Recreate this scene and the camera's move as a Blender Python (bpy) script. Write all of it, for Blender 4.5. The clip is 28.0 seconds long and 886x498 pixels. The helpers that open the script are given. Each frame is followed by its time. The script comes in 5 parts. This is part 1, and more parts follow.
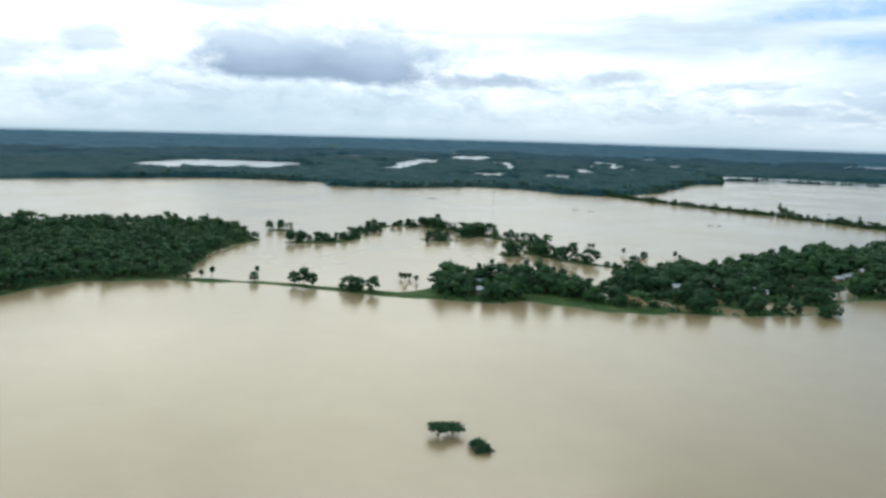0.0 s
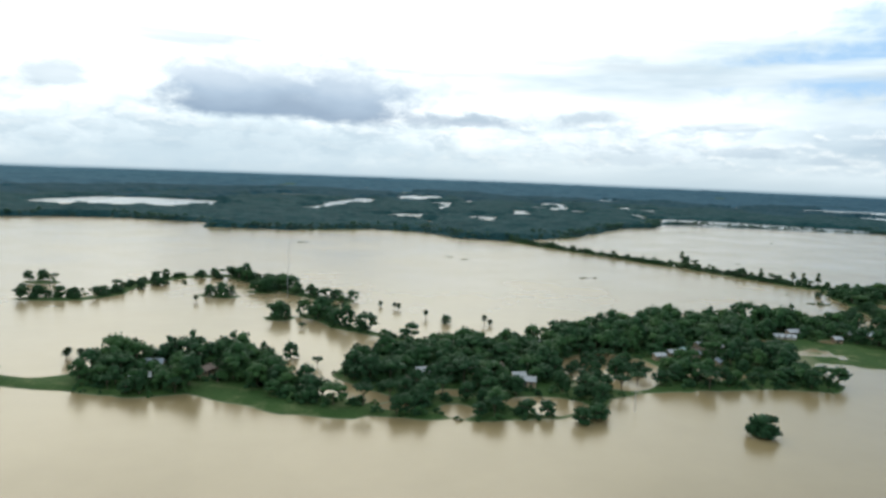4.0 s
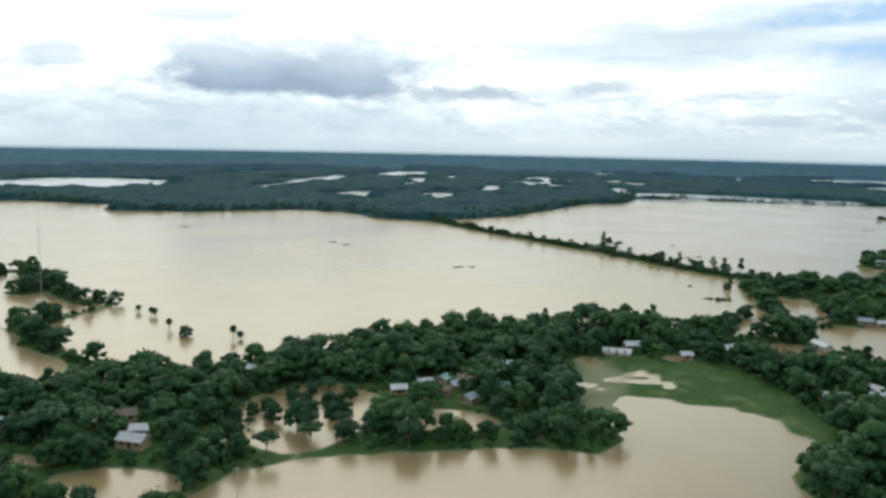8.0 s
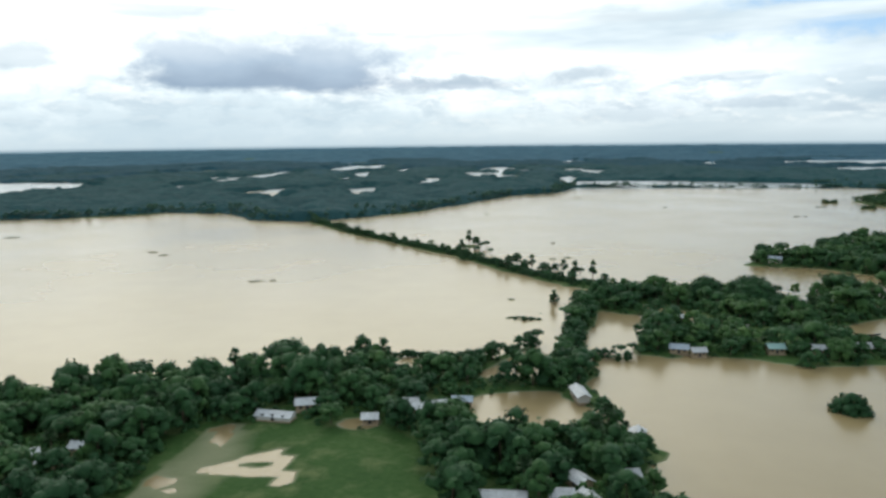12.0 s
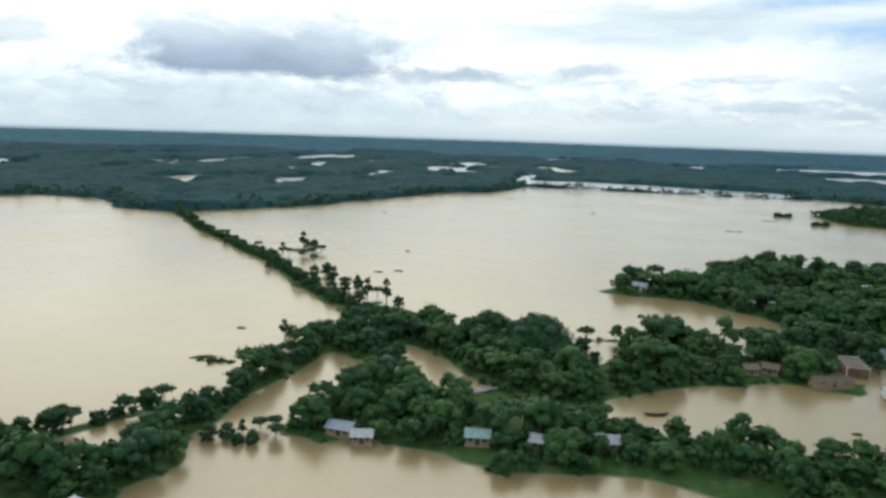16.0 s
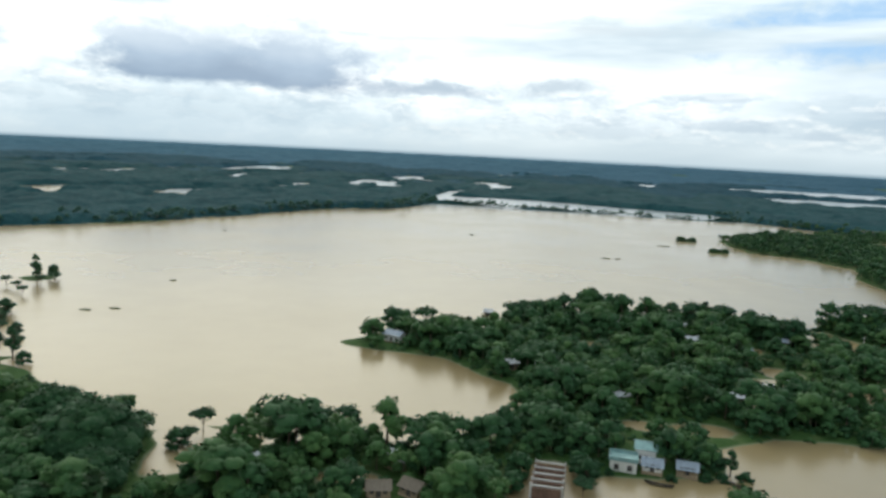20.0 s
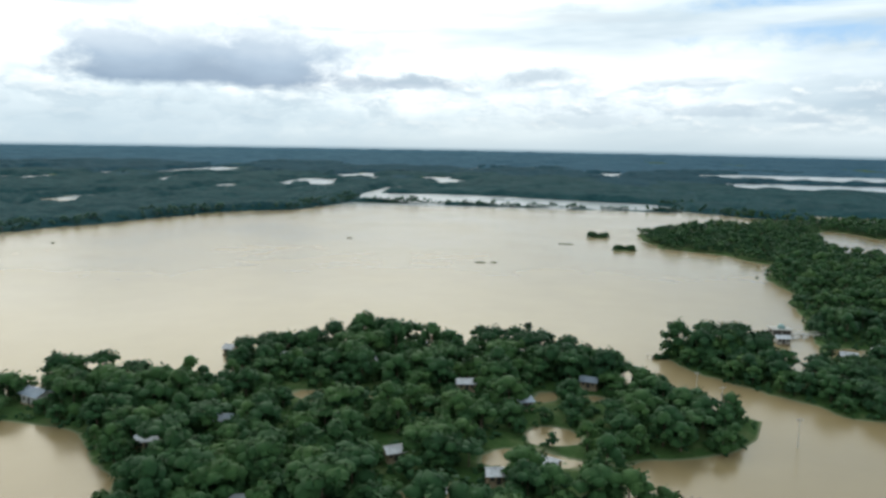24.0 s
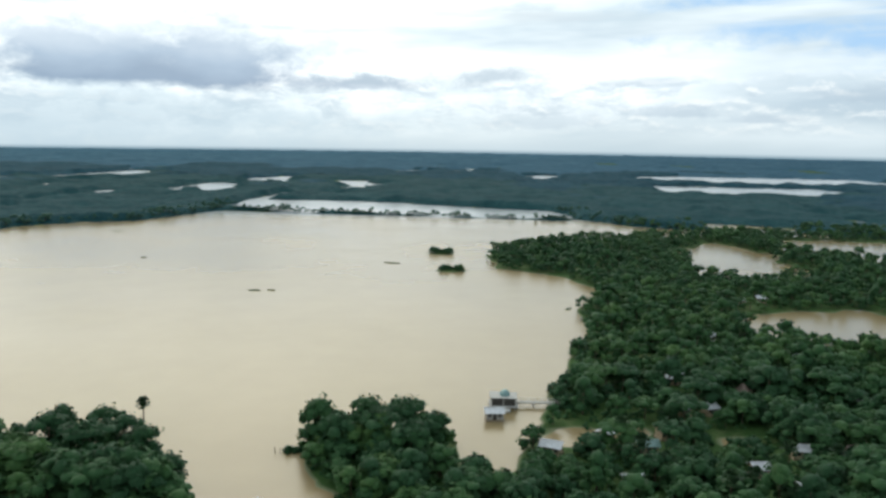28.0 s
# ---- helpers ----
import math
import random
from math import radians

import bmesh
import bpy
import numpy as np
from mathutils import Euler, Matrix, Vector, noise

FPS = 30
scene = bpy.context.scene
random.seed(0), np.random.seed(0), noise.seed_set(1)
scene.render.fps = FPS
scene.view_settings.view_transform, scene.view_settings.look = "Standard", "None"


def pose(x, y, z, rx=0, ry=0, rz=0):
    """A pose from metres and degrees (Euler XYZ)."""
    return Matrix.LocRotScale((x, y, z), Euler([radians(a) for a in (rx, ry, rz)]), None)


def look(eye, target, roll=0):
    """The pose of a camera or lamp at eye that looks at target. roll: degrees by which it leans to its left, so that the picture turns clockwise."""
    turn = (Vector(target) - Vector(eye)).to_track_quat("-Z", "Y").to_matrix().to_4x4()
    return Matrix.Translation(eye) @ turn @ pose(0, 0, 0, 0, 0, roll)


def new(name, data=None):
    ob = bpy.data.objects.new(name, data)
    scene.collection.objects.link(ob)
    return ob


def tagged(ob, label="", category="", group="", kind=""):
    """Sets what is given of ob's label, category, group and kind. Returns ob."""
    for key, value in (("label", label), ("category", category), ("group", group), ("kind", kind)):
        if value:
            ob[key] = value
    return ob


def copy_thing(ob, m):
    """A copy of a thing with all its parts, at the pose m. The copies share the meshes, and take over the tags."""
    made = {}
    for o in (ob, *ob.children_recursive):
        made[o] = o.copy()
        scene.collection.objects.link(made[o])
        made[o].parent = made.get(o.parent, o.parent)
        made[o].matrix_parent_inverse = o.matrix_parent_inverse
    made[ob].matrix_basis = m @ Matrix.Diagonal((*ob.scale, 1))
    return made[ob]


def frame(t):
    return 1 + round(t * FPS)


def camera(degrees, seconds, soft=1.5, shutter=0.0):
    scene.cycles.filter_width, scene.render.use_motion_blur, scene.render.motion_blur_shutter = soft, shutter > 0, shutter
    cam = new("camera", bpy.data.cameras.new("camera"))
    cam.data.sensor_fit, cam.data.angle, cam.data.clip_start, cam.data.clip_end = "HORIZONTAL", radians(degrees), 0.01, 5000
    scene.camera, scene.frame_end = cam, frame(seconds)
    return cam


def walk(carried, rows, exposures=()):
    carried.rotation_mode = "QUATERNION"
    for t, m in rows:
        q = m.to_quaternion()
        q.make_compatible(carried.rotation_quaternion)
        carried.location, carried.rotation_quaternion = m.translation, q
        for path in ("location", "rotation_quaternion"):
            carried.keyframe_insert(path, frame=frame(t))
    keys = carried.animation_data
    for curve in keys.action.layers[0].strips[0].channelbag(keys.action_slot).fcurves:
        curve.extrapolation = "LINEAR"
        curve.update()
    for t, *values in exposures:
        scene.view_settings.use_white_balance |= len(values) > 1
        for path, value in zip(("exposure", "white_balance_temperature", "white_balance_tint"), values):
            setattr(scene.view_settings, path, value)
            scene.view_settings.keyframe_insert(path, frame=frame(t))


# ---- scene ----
cam = camera(62.0, 28.0, soft=2.9)

# seconds, place in metres, yaw to the left of north, pitch, roll in degrees
PATH = [
    (0, -62.6, -152.1, 77.3, 7.10, -9.15, 1.68),
    (0.5, -48.5, -138.9, 77.4, 6.97, -8.65, 1.70),
    (1, -34.4, -125.7, 77.5, 6.86, -9.01, 2.44),
    (1.5, -20.3, -112.6, 77.7, 6.68, -8.39, 2.19),
    (2, -6.4, -99.5, 77.8, 6.49, -7.31, 2.80),
    (2.5, 7.3, -86.3, 78.0, 6.89, -6.90, 2.39),
    (4.5, 58.9, -34.1, 78.7, 6.21, -5.78, 2.16),
    (5, 72.0, -21.6, 78.8, 6.03, -5.56, 2.08),
    (5.5, 84.9, -9.2, 78.9, 5.76, -6.44, 1.88),
    (6, 98.2, 3.4, 78.9, 6.20, -7.06, 1.87),
    (6.5, 111.8, 16.0, 78.9, 6.79, -7.34, 1.79),
    (7, 125.6, 28.8, 78.9, 7.34, -7.89, 1.27),
    (7.5, 139.3, 41.9, 78.8, 8.37, -8.54, 1.12),
    (8, 152.7, 54.9, 78.8, 8.65, -8.06, 1.21),
    (8.5, 165.9, 67.6, 78.7, 8.50, -8.18, 0.82),
    (9, 178.9, 80.1, 78.5, 8.91, -8.18, 1.10),
    (9.5, 191.7, 92.4, 78.3, 8.82, -7.89, 1.32),
    (10, 204.5, 104.5, 78.0, 8.21, -8.62, 0.94),
    (10.5, 216.9, 116.6, 77.7, 7.91, -8.72, 0.55),
    (11, 229.3, 128.7, 77.2, 8.74, -8.74, 0.26),
    (11.5, 241.6, 140.8, 76.8, 8.64, -8.58, -0.50),
    (13.5, 289.6, 191.9, 75.2, 10.17, -9.13, -0.57),
    (14, 301.5, 204.5, 74.6, 8.71, -8.66, 0.43),
    (14.5, 313.2, 216.9, 74.0, 7.89, -8.42, 0.94),
    (15, 324.6, 229.3, 73.5, 8.21, -9.37, 1.70),
    (15.5, 336.0, 241.6, 73.1, 9.09, -9.36, 1.53),
    (16, 347.8, 253.8, 72.7, 10.13, -9.14, 1.84),
    (16.5, 359.3, 265.9, 72.4, 10.72, -8.94, 1.28),
    (17, 370.4, 277.9, 72.2, 11.06, -9.22, 0.92),
    (17.5, 381.6, 289.9, 72.2, 11.35, -9.13, 1.93),
    (18, 392.8, 301.7, 72.3, 10.05, -8.58, 1.92),
    (18.5, 403.8, 313.6, 72.5, 9.90, -8.83, 2.27),
    (19, 414.8, 325.3, 72.7, 8.69, -8.29, 2.88),
    (19.5, 426.0, 337.1, 72.8, 9.13, -8.65, 2.92),
    (20, 437.3, 348.8, 72.8, 9.03, -7.99, 2.84),
    (20.5, 448.2, 360.4, 72.7, 9.32, -8.34, 2.25),
    (22.5, 485.2, 404.5, 71.5, 9.88, -9.26, 1.65),
    (23, 495.0, 415.6, 71.6, 9.63, -9.16, 1.90),
    (23.5, 505.0, 426.6, 71.7, 9.31, -8.64, 1.74),
    (24, 515.5, 437.4, 71.8, 8.94, -8.36, 0.96),
    (24.5, 526.7, 448.1, 72.1, 9.12, -7.95, 0.92),
    (25, 538.0, 458.7, 72.4, 8.61, -7.90, 0.68),
    (25.5, 549.6, 469.4, 72.8, 8.60, -7.99, 0.30),
    (26, 561.1, 480.2, 73.2, 8.73, -8.84, 1.01),
    (26.5, 572.6, 491.1, 73.6, 8.43, -8.66, 1.43),
    (27, 584.2, 502.1, 74.0, 7.91, -8.90, 1.98),
    (27.5, 595.6, 513.1, 74.3, 7.57, -8.48, 1.42),
    (28, 606.9, 524.1, 74.7, 6.99, -8.27, 0.82),
]


def flown(x, y, z, yaw, pitch, roll):
    return pose(x, y, z) @ pose(0, 0, 0, 0, 0, yaw) @ pose(0, 0, 0, 90 + pitch) @ pose(0, 0, 0, 0, 0, roll)


walk(cam, [(t, flown(*row)) for t, *row in PATH],
     [(0.0, 0.1, 6050, 8), (2.5, 0.1, 6150, 8), (5.0, 0.12, 6400, 8), (28.0, 0.12, 6400, 8)])

# ---------------------------------------------------------------- light
SUN_AZ, SUN_EL = 18.0, 32.0          # degrees left of north, above the horizon: behind thin cloud, ahead of the flight
world = bpy.data.worlds.new("overcast_sky")
scene.world = world
world.use_nodes = True
wn, wl = world.node_tree.nodes, world.node_tree.links
wn.clear()
w_out = wn.new("ShaderNodeOutputWorld")
w_bg = wn.new("ShaderNodeBackground")
w_sky = wn.new("ShaderNodeTexSky")
w_sky.sky_type = "NISHITA"
w_sky.sun_disc = False
w_sky.sun_elevation = radians(SUN_EL)
w_sky.sun_rotation = radians(-SUN_AZ)
w_mix = wn.new("ShaderNodeMixRGB")
w_mix.inputs[0].default_value = 0.8
w_mix.inputs[2].default_value = (8.6, 9.5, 9.8, 1)      # the cloud cover
wl.new(w_sky.outputs[0], w_mix.inputs[1])
wl.new(w_mix.outputs[0], w_bg.inputs[0])
w_bg.inputs[1].default_value = 0.1
wl.new(w_bg.outputs[0], w_out.inputs[0])

sun = new("sun", bpy.data.lights.new("sun", "SUN"))
sun.data.energy = 1.5
sun.data.angle = radians(45)
sun.data.color = (1.0, 0.95, 0.87)
sun.matrix_world = look(
    (-500 * math.sin(radians(SUN_AZ)), 500 * math.cos(radians(SUN_AZ)), 500 * math.tan(radians(SUN_EL))), (0, 0, 0))

# ---------------------------------------------------------------- materials


def shader(name):
    m = bpy.data.materials.new(name)
    m.use_nodes = True
    return m, m.node_tree.nodes, m.node_tree.links, m.node_tree.nodes["Principled BSDF"]


def ramp_of(nodes, stops):
    r = nodes.new("ShaderNodeValToRGB")
    e = r.color_ramp.elements
    while len(e) < len(stops):
        e.new(0.5)
    for el, (p, c) in zip(e, stops):
        el.position, el.color = p, (*c, 1)
    return r


def noise_of(nodes, links, scale, detail=3.0, vec=None, rough=0.55):
    n = nodes.new("ShaderNodeTexNoise")
    n.inputs["Scale"].default_value, n.inputs["Detail"].default_value, n.inputs["Roughness"].default_value = scale, detail, rough
    if vec:
        links.new(vec, n.inputs["Vector"])
    return n


def place_of(nodes):
    return nodes.new("ShaderNodeNewGeometry").outputs["Position"]


def mixed(nodes, links, fac, a, b, mode="MIX"):
    m = nodes.new("ShaderNodeMixRGB")
    m.blend_type = mode
    for k, v in ((0, fac), (1, a), (2, b)):
        if isinstance(v, (int, float)):
            m.inputs[k].default_value = v
        elif isinstance(v, tuple):
            m.inputs[k].default_value = (*v, 1)
        else:
            links.new(v, m.inputs[k])
    return m.outputs[0]


def leaves_material(name, dark, mid, light, gloss=0.6, grain=1.1, relief=0.5, wide=(0.14, 0.02), shift=-0.67):
    """Foliage: colour by clump, by tree and by stand, with a leafy relief."""
    m, n, l, b = shader(name)
    pos = place_of(n)
    isl = n.new("ShaderNodeNewGeometry").outputs["Random Per Island"]
    own = n.new("ShaderNodeAttribute")
    own.attribute_name = "tree_tone"
    rnd = n.new("ShaderNodeObjectInfo").outputs["Random"]
    tuft = noise_of(n, l, grain, 4.0, pos, 0.7)
    patch = noise_of(n, l, wide[0], 2.0, pos)
    stand = noise_of(n, l, wide[1], 3.0, pos)
    total = None
    for out, k in ((isl, 0.16), (own.outputs["Fac"], 0.42), (rnd, 0.16), (tuft.outputs[0], 0.75), (patch.outputs[0], 0.5), (stand.outputs[0], 0.35)):
        add = n.new("ShaderNodeMath")
        add.operation = "MULTIPLY_ADD"
        l.new(out, add.inputs[0])
        add.inputs[1].default_value = k
        if total:
            l.new(total, add.inputs[2])
        else:
            add.inputs[2].default_value = shift
        total = add.outputs[0]
    r = ramp_of(n, [(0.22, dark), (0.50, mid), (0.82, light), (1.0, tuple(v * k for v, k in zip(light, (1.35, 1.18, 1.05))))])
    l.new(total, r.inputs[0])
    l.new(r.outputs[0], b.inputs["Base Color"])
    b.inputs["Roughness"].default_value = gloss
    b.inputs["Specular IOR Level"].default_value = 0.08
    bump = n.new("ShaderNodeBump")
    bump.inputs["Distance"].default_value, bump.inputs["Strength"].default_value = 0.6 / grain, relief
    l.new(tuft.outputs[0], bump.inputs["Height"])
    l.new(bump.outputs[0], b.inputs["Normal"])
    return m


def plain(name, colour, rough=0.8, var=0.25, scale=1.5, metal=0.0, relief=0.0):
    """A weathered surface of one colour with stains at two scales."""
    m, n, l, b = shader(name)
    pos = n.new("ShaderNodeTexCoord").outputs["Object"]
    a = noise_of(n, l, scale, 4.0, pos)
    c = noise_of(n, l, scale * 9, 3.0, pos)
    lo = tuple(v * (1 - var) for v in colour)
    hi = tuple(min(1.0, v * (1 + var)) for v in colour)
    r = ramp_of(n, [(0.3, lo), (0.7, hi)])
    l.new(mixed(n, l, 0.4, a.outputs[0], c.outputs[0]), r.inputs[0])
    rnd = n.new("ShaderNodeObjectInfo").outputs["Random"]
    tint = ramp_of(n, [(0.0, (0.8, 0.8, 0.8)), (1.0, (1.1, 1.1, 1.1))])
    l.new(rnd, tint.inputs[0])
    l.new(mixed(n, l, 1.0, r.outputs[0], tint.outputs[0], "MULTIPLY"), b.inputs["Base Color"])
    b.inputs["Roughness"].default_value, b.inputs["Metallic"].default_value = rough, metal
    if relief:
        bump = n.new("ShaderNodeBump")
        bump.inputs["Distance"].default_value = relief
        l.new(c.outputs[0], bump.inputs["Height"])
        l.new(bump.outputs[0], b.inputs["Normal"])
    return m


LEAF = leaves_material("broadleaf_foliage", (0.019, 0.053, 0.023), (0.028, 0.073, 0.026), (0.047, 0.099, 0.030), 0.6, 2.0, 0.7)
LEAF_PALM = leaves_material("palm_foliage", (0.018, 0.040, 0.018), (0.036, 0.070, 0.028), (0.062, 0.098, 0.036))
# trees across the lake: leaf green with distance haze mixed into the colour
LEAF_HAZED = leaves_material("hazed_far_foliage", (0.021, 0.055, 0.040), (0.030, 0.074, 0.052), (0.046, 0.096, 0.064), 0.7, 0.5)
# woods beyond the lake: distance haze painted into the base colours, bluer each step
CANOPY_HAZED = leaves_material("hazed_canopy_near", (0.007, 0.032, 0.036), (0.013, 0.048, 0.054), (0.025, 0.073, 0.078), 0.9, 0.16, 0.7, (0.045, 0.009), -0.46)
MIDWAY_HAZED = leaves_material("hazed_canopy_mid", (0.012, 0.041, 0.055), (0.019, 0.060, 0.081), (0.037, 0.089, 0.112), 0.95, 0.08, 0.7, (0.028, 0.006), -0.46)
DISTANT_HAZED = leaves_material("hazed_plain_far", (0.023, 0.063, 0.092), (0.035, 0.088, 0.127), (0.060, 0.125, 0.168), 1.0, 0.03, 0.6, (0.014, 0.004), -0.46)
WEED = leaves_material("floating_weed", (0.035, 0.055, 0.022), (0.055, 0.085, 0.030), (0.09, 0.11, 0.045), 0.8)
BARK = plain("bark", (0.10, 0.075, 0.052), 0.9, 0.35, 2.0)
TIN = plain("grey_tin_sheet", (0.40, 0.42, 0.44), 0.55, 0.35, 0.8, 0.15)
TIN_BLUE = plain("blue_tin_sheet", (0.24, 0.29, 0.345), 0.55, 0.3, 0.8, 0.1)
TIN_TEAL = plain("teal_tin_sheet", (0.19, 0.31, 0.30), 0.55, 0.3, 0.8, 0.1)
TIN_RUST = plain("rusted_tin_sheet", (0.15, 0.11, 0.088), 0.7, 0.4, 0.8, 0.1)
THATCH = plain("weathered_thatch", (0.15, 0.125, 0.095), 0.95, 0.3, 3.0, 0.0, 0.05)
MUD_WALL = plain("mud_and_bamboo_wall", (0.30, 0.23, 0.15), 0.9, 0.25, 2.0)
WHITE_WALL = plain("whitewashed_wall", (0.60, 0.59, 0.55), 0.8, 0.12, 0.7)
BRICKWORK = plain("rusty_brickwork", (0.17, 0.10, 0.07), 0.9, 0.4, 0.9)
CONCRETE = plain("stained_concrete", (0.42, 0.41, 0.38), 0.85, 0.25, 0.6)
DARK_OPEN = plain("dark_timber", (0.05, 0.045, 0.04), 0.7, 0.3, 3.0)
STEEL = plain("galvanised_steel", (0.38, 0.40, 0.42), 0.5, 0.2, 1.0, 0.5)
TIMBER = plain("grey_timber", (0.20, 0.16, 0.12), 0.85, 0.3, 3.0)

# ---------------------------------------------------------------- the lie of the land
MID = (275.0, 184.0)     # the middle of the flight
RIM = 4300.0             # where the plain meets the sky


def smooth_noise(x, y, size, seed):
    """Value noise of about -1 to 1 with features of the given size in metres."""
    rng = np.random.RandomState(seed)
    lat = rng.rand(64, 64) * 2 - 1
    u, v = np.asarray(x) / size, np.asarray(y) / size
    i, j = np.floor(u).astype(int), np.floor(v).astype(int)
    fu, fv = u - i, v - j
    fu, fv = fu * fu * (3 - 2 * fu), fv * fv * (3 - 2 * fv)
    a, b = lat[i % 64, j % 64], lat[(i + 1) % 64, j % 64]
    c, d = lat[i % 64, (j + 1) % 64], lat[(i + 1) % 64, (j + 1) % 64]
    return (a * (1 - fu) + b * fu) * (1 - fv) + (c * (1 - fu) + d * fu) * fv


def inside_poly(x, y, poly):
    """Metres inside a closed outline; negative outside."""
    best = np.full(np.shape(x), 1e9)
    odd = np.zeros(np.shape(x), bool)
    for (ax, ay), (bx, by) in zip(poly, poly[1:] + poly[:1]):
        ex, ey = bx - ax, by - ay
        s = np.clip(((x - ax) * ex + (y - ay) * ey) / (ex * ex + ey * ey), 0, 1)
        best = np.minimum(best, np.hypot(x - ax - s * ex, y - ay - s * ey))
        if ay != by:
            odd ^= ((ay > y) != (by > y)) & (x < (bx - ax) * (y - ay) / (by - ay) + ax)
    return np.where(odd, best, -best)


def inside_chain(x, y, chain):
    """Metres inside a bank: points of its middle line with half its width."""
    best = np.full(np.shape(x), -1e9)
    for (ax, ay, ar), (bx, by, br) in zip(chain, chain[1:]):
        ex, ey = bx - ax, by - ay
        s = np.clip(((x - ax) * ex + (y - ay) * ey) / (ex * ex + ey * ey), 0, 1)
        best = np.maximum(best, ar + s * (br - ar) - np.hypot(x - ax - s * ex, y - ay - s * ey))
    return best


def inside_oval(x, y, oval):
    cx, cy, rx, ry = oval
    return (1 - np.hypot((x - cx) / rx, (y - cy) / ry)) * min(rx, ry)


def inside_block(x, y, oval):
    """Like inside_oval, but squarer and wider."""
    cx, cy, rx, ry = oval
    return (1 - (np.abs((x - cx) / (rx * 1.05)) ** 4 + np.abs((y - cy + 0.05 * ry) / (ry * 1.0)) ** 4) ** 0.25) * min(rx, ry)


# villages and fields standing out of the flood
VILLAGE_WEST = [(-128, 183), (-112.5, 178.5), (-82.5, 175), (-65, 184.5), (-49, 180), (-30, 172), (-4, 172), (0, 187.5),
                (-22.5, 196.5), (-34, 206), (-39, 222), (-52.5, 234), (-79, 234), (-104, 222), (-112, 205), (-122, 192)]
VILLAGE_MAIN = [(-11, 177), (15, 175.5), (49, 182), (74, 194), (80, 217), (112.5, 232), (139, 239), (166.5, 241.5), (175, 252),
                (173, 264), (173, 277), (176, 288), (189, 290), (201, 286), (221, 278), (221, 269), (230, 261), (225, 253.5), (213, 238.5), (213, 221), (245, 205),
                (276, 240), (281, 275), (283, 294), (274, 311), (282, 328), (269, 343), (255, 339), (231, 348), (218, 384),
                (196, 396), (172, 384), (160, 372), (137, 364), (104, 345), (74, 322), (45, 296), (19, 277.5), (-11, 259), (-26, 236), (-21, 211.5), (4, 196.5)]
HUB_SOUTH = [(255, 541.5), (264, 525), (259, 510), (262.5, 480), (289, 469), (288, 435), (279, 420), (281, 409), (305, 412.5), (322, 409.5), (333, 403),
       (367, 409), (388, 400.5), (420, 409), (450, 420), (450, 435), (412.5, 429), (391, 435), (369, 432), (358.5, 442.5), (358.5, 454.5), (375, 465), (390, 473),
       (416, 482), (433.5, 478), (438, 491), (450, 511.5), (480, 517.5), (481.5, 525), (477, 534), (497, 548), (529, 551)]
HUB_NORTH = [(531, 565), (541.5, 573), (543, 580.5), (531, 583.5), (535, 601.5), (559, 610.5), (571.5, 634.5), (553, 641), (538, 657), (521, 671), (502, 684), (480, 687),
       (457.5, 686), (433.5, 672), (417, 660), (415, 646.5), (420, 631.5), (401, 627), (386, 628.5), (373, 622.5), (361, 602), (369, 597), (384, 594.5),
       (400, 592), (412, 582), (423, 571), (430, 558), (425, 530), (400, 517), (379, 512), (366, 507), (351, 501), (330, 516),
       (309, 514.5), (283.5, 541.5)]
HUB = HUB_SOUTH + HUB_NORTH
EAST = [(574.5, 1039), (585, 961.5), (624, 939), (643.5, 904.5), (627, 847.5), (631.5, 816), (621, 789), (619.5, 766.5), (613, 736), (608, 708), (605, 684),
        (594, 679), (589, 700), (562.5, 704), (550, 691.5), (559.5, 675), (568, 662), (589, 650), (594, 641), (645, 637.5), (720, 675), (862.5, 645), (1125, 675),
        (1200, 1170), (770, 1172), (690, 1142), (622, 1078)]
NORTH = [(-1875, 525), (-825, 645), (-600, 817.5), (-501, 870), (-375, 862.5), (-333, 796.5), (-238.5, 813), (-154, 876), (-88, 871), (-44, 814.5),
         (22.5, 804), (60, 840), (102, 897), (142.5, 964), (171, 1057.5), (187.5, 1106), (247.5, 1147.5), (285, 1275), (247.5, 1425), (450, 1410),
         (622.5, 1350), (645, 1267.5), (705, 1215), (900, 1170), (1500, 975), (4700, 700), (4700, 4700), (-4700, 4700), (-4700, 500)]
NORTH_WEST = [(-600, 90), (-300, 120), (-280.5, 169), (-238.5, 187.5), (-245, 225), (-258, 275), (-248, 325), (-285, 372), (-345, 378), (-420, 352.5), (-600, 315)]

# banks: middle line and half width
DIKE_FRONT = [(-247.5, 189, 4), (-202.5, 192, 2.5), (-174, 190.5, 3), (-142.5, 184.5, 4), (-112.5, 183, 6)]
RING = [(-225, 321, 4), (-196.5, 330, 3), (-187.5, 352.5, 4.5), (-196.5, 386, 6), (-184, 421.5, 5), (-159, 439.5, 6), (-131, 421.5, 5), (-105, 397.5, 6),
        (-73.5, 372, 6), (-54, 375, 3), (-55.5, 352.5, 2), (-63, 324, 6), (-45, 304, 4), (-22.5, 291, 4.5), (0, 279, 6)]
DAM = [(30, 806, 7.5), (90, 727.5, 5), (144, 670, 4.5), (190.5, 621, 4.5), (225, 574, 5), (260, 534, 6), (281, 525, 9)]
ARM_OUTER = [(245.5, 422, 2), (242, 413, 2.8), (237, 405, 3.2), (231, 397, 3.2), (226, 389, 3.6), (220, 381, 5)]
BELT = [(205, 364, 11), (232, 373, 8), (256, 376, 6)]
HEDGE = [(191, 396, 1.8), (205, 400, 1.8), (215, 394, 1.8), (217, 384, 2.5)]
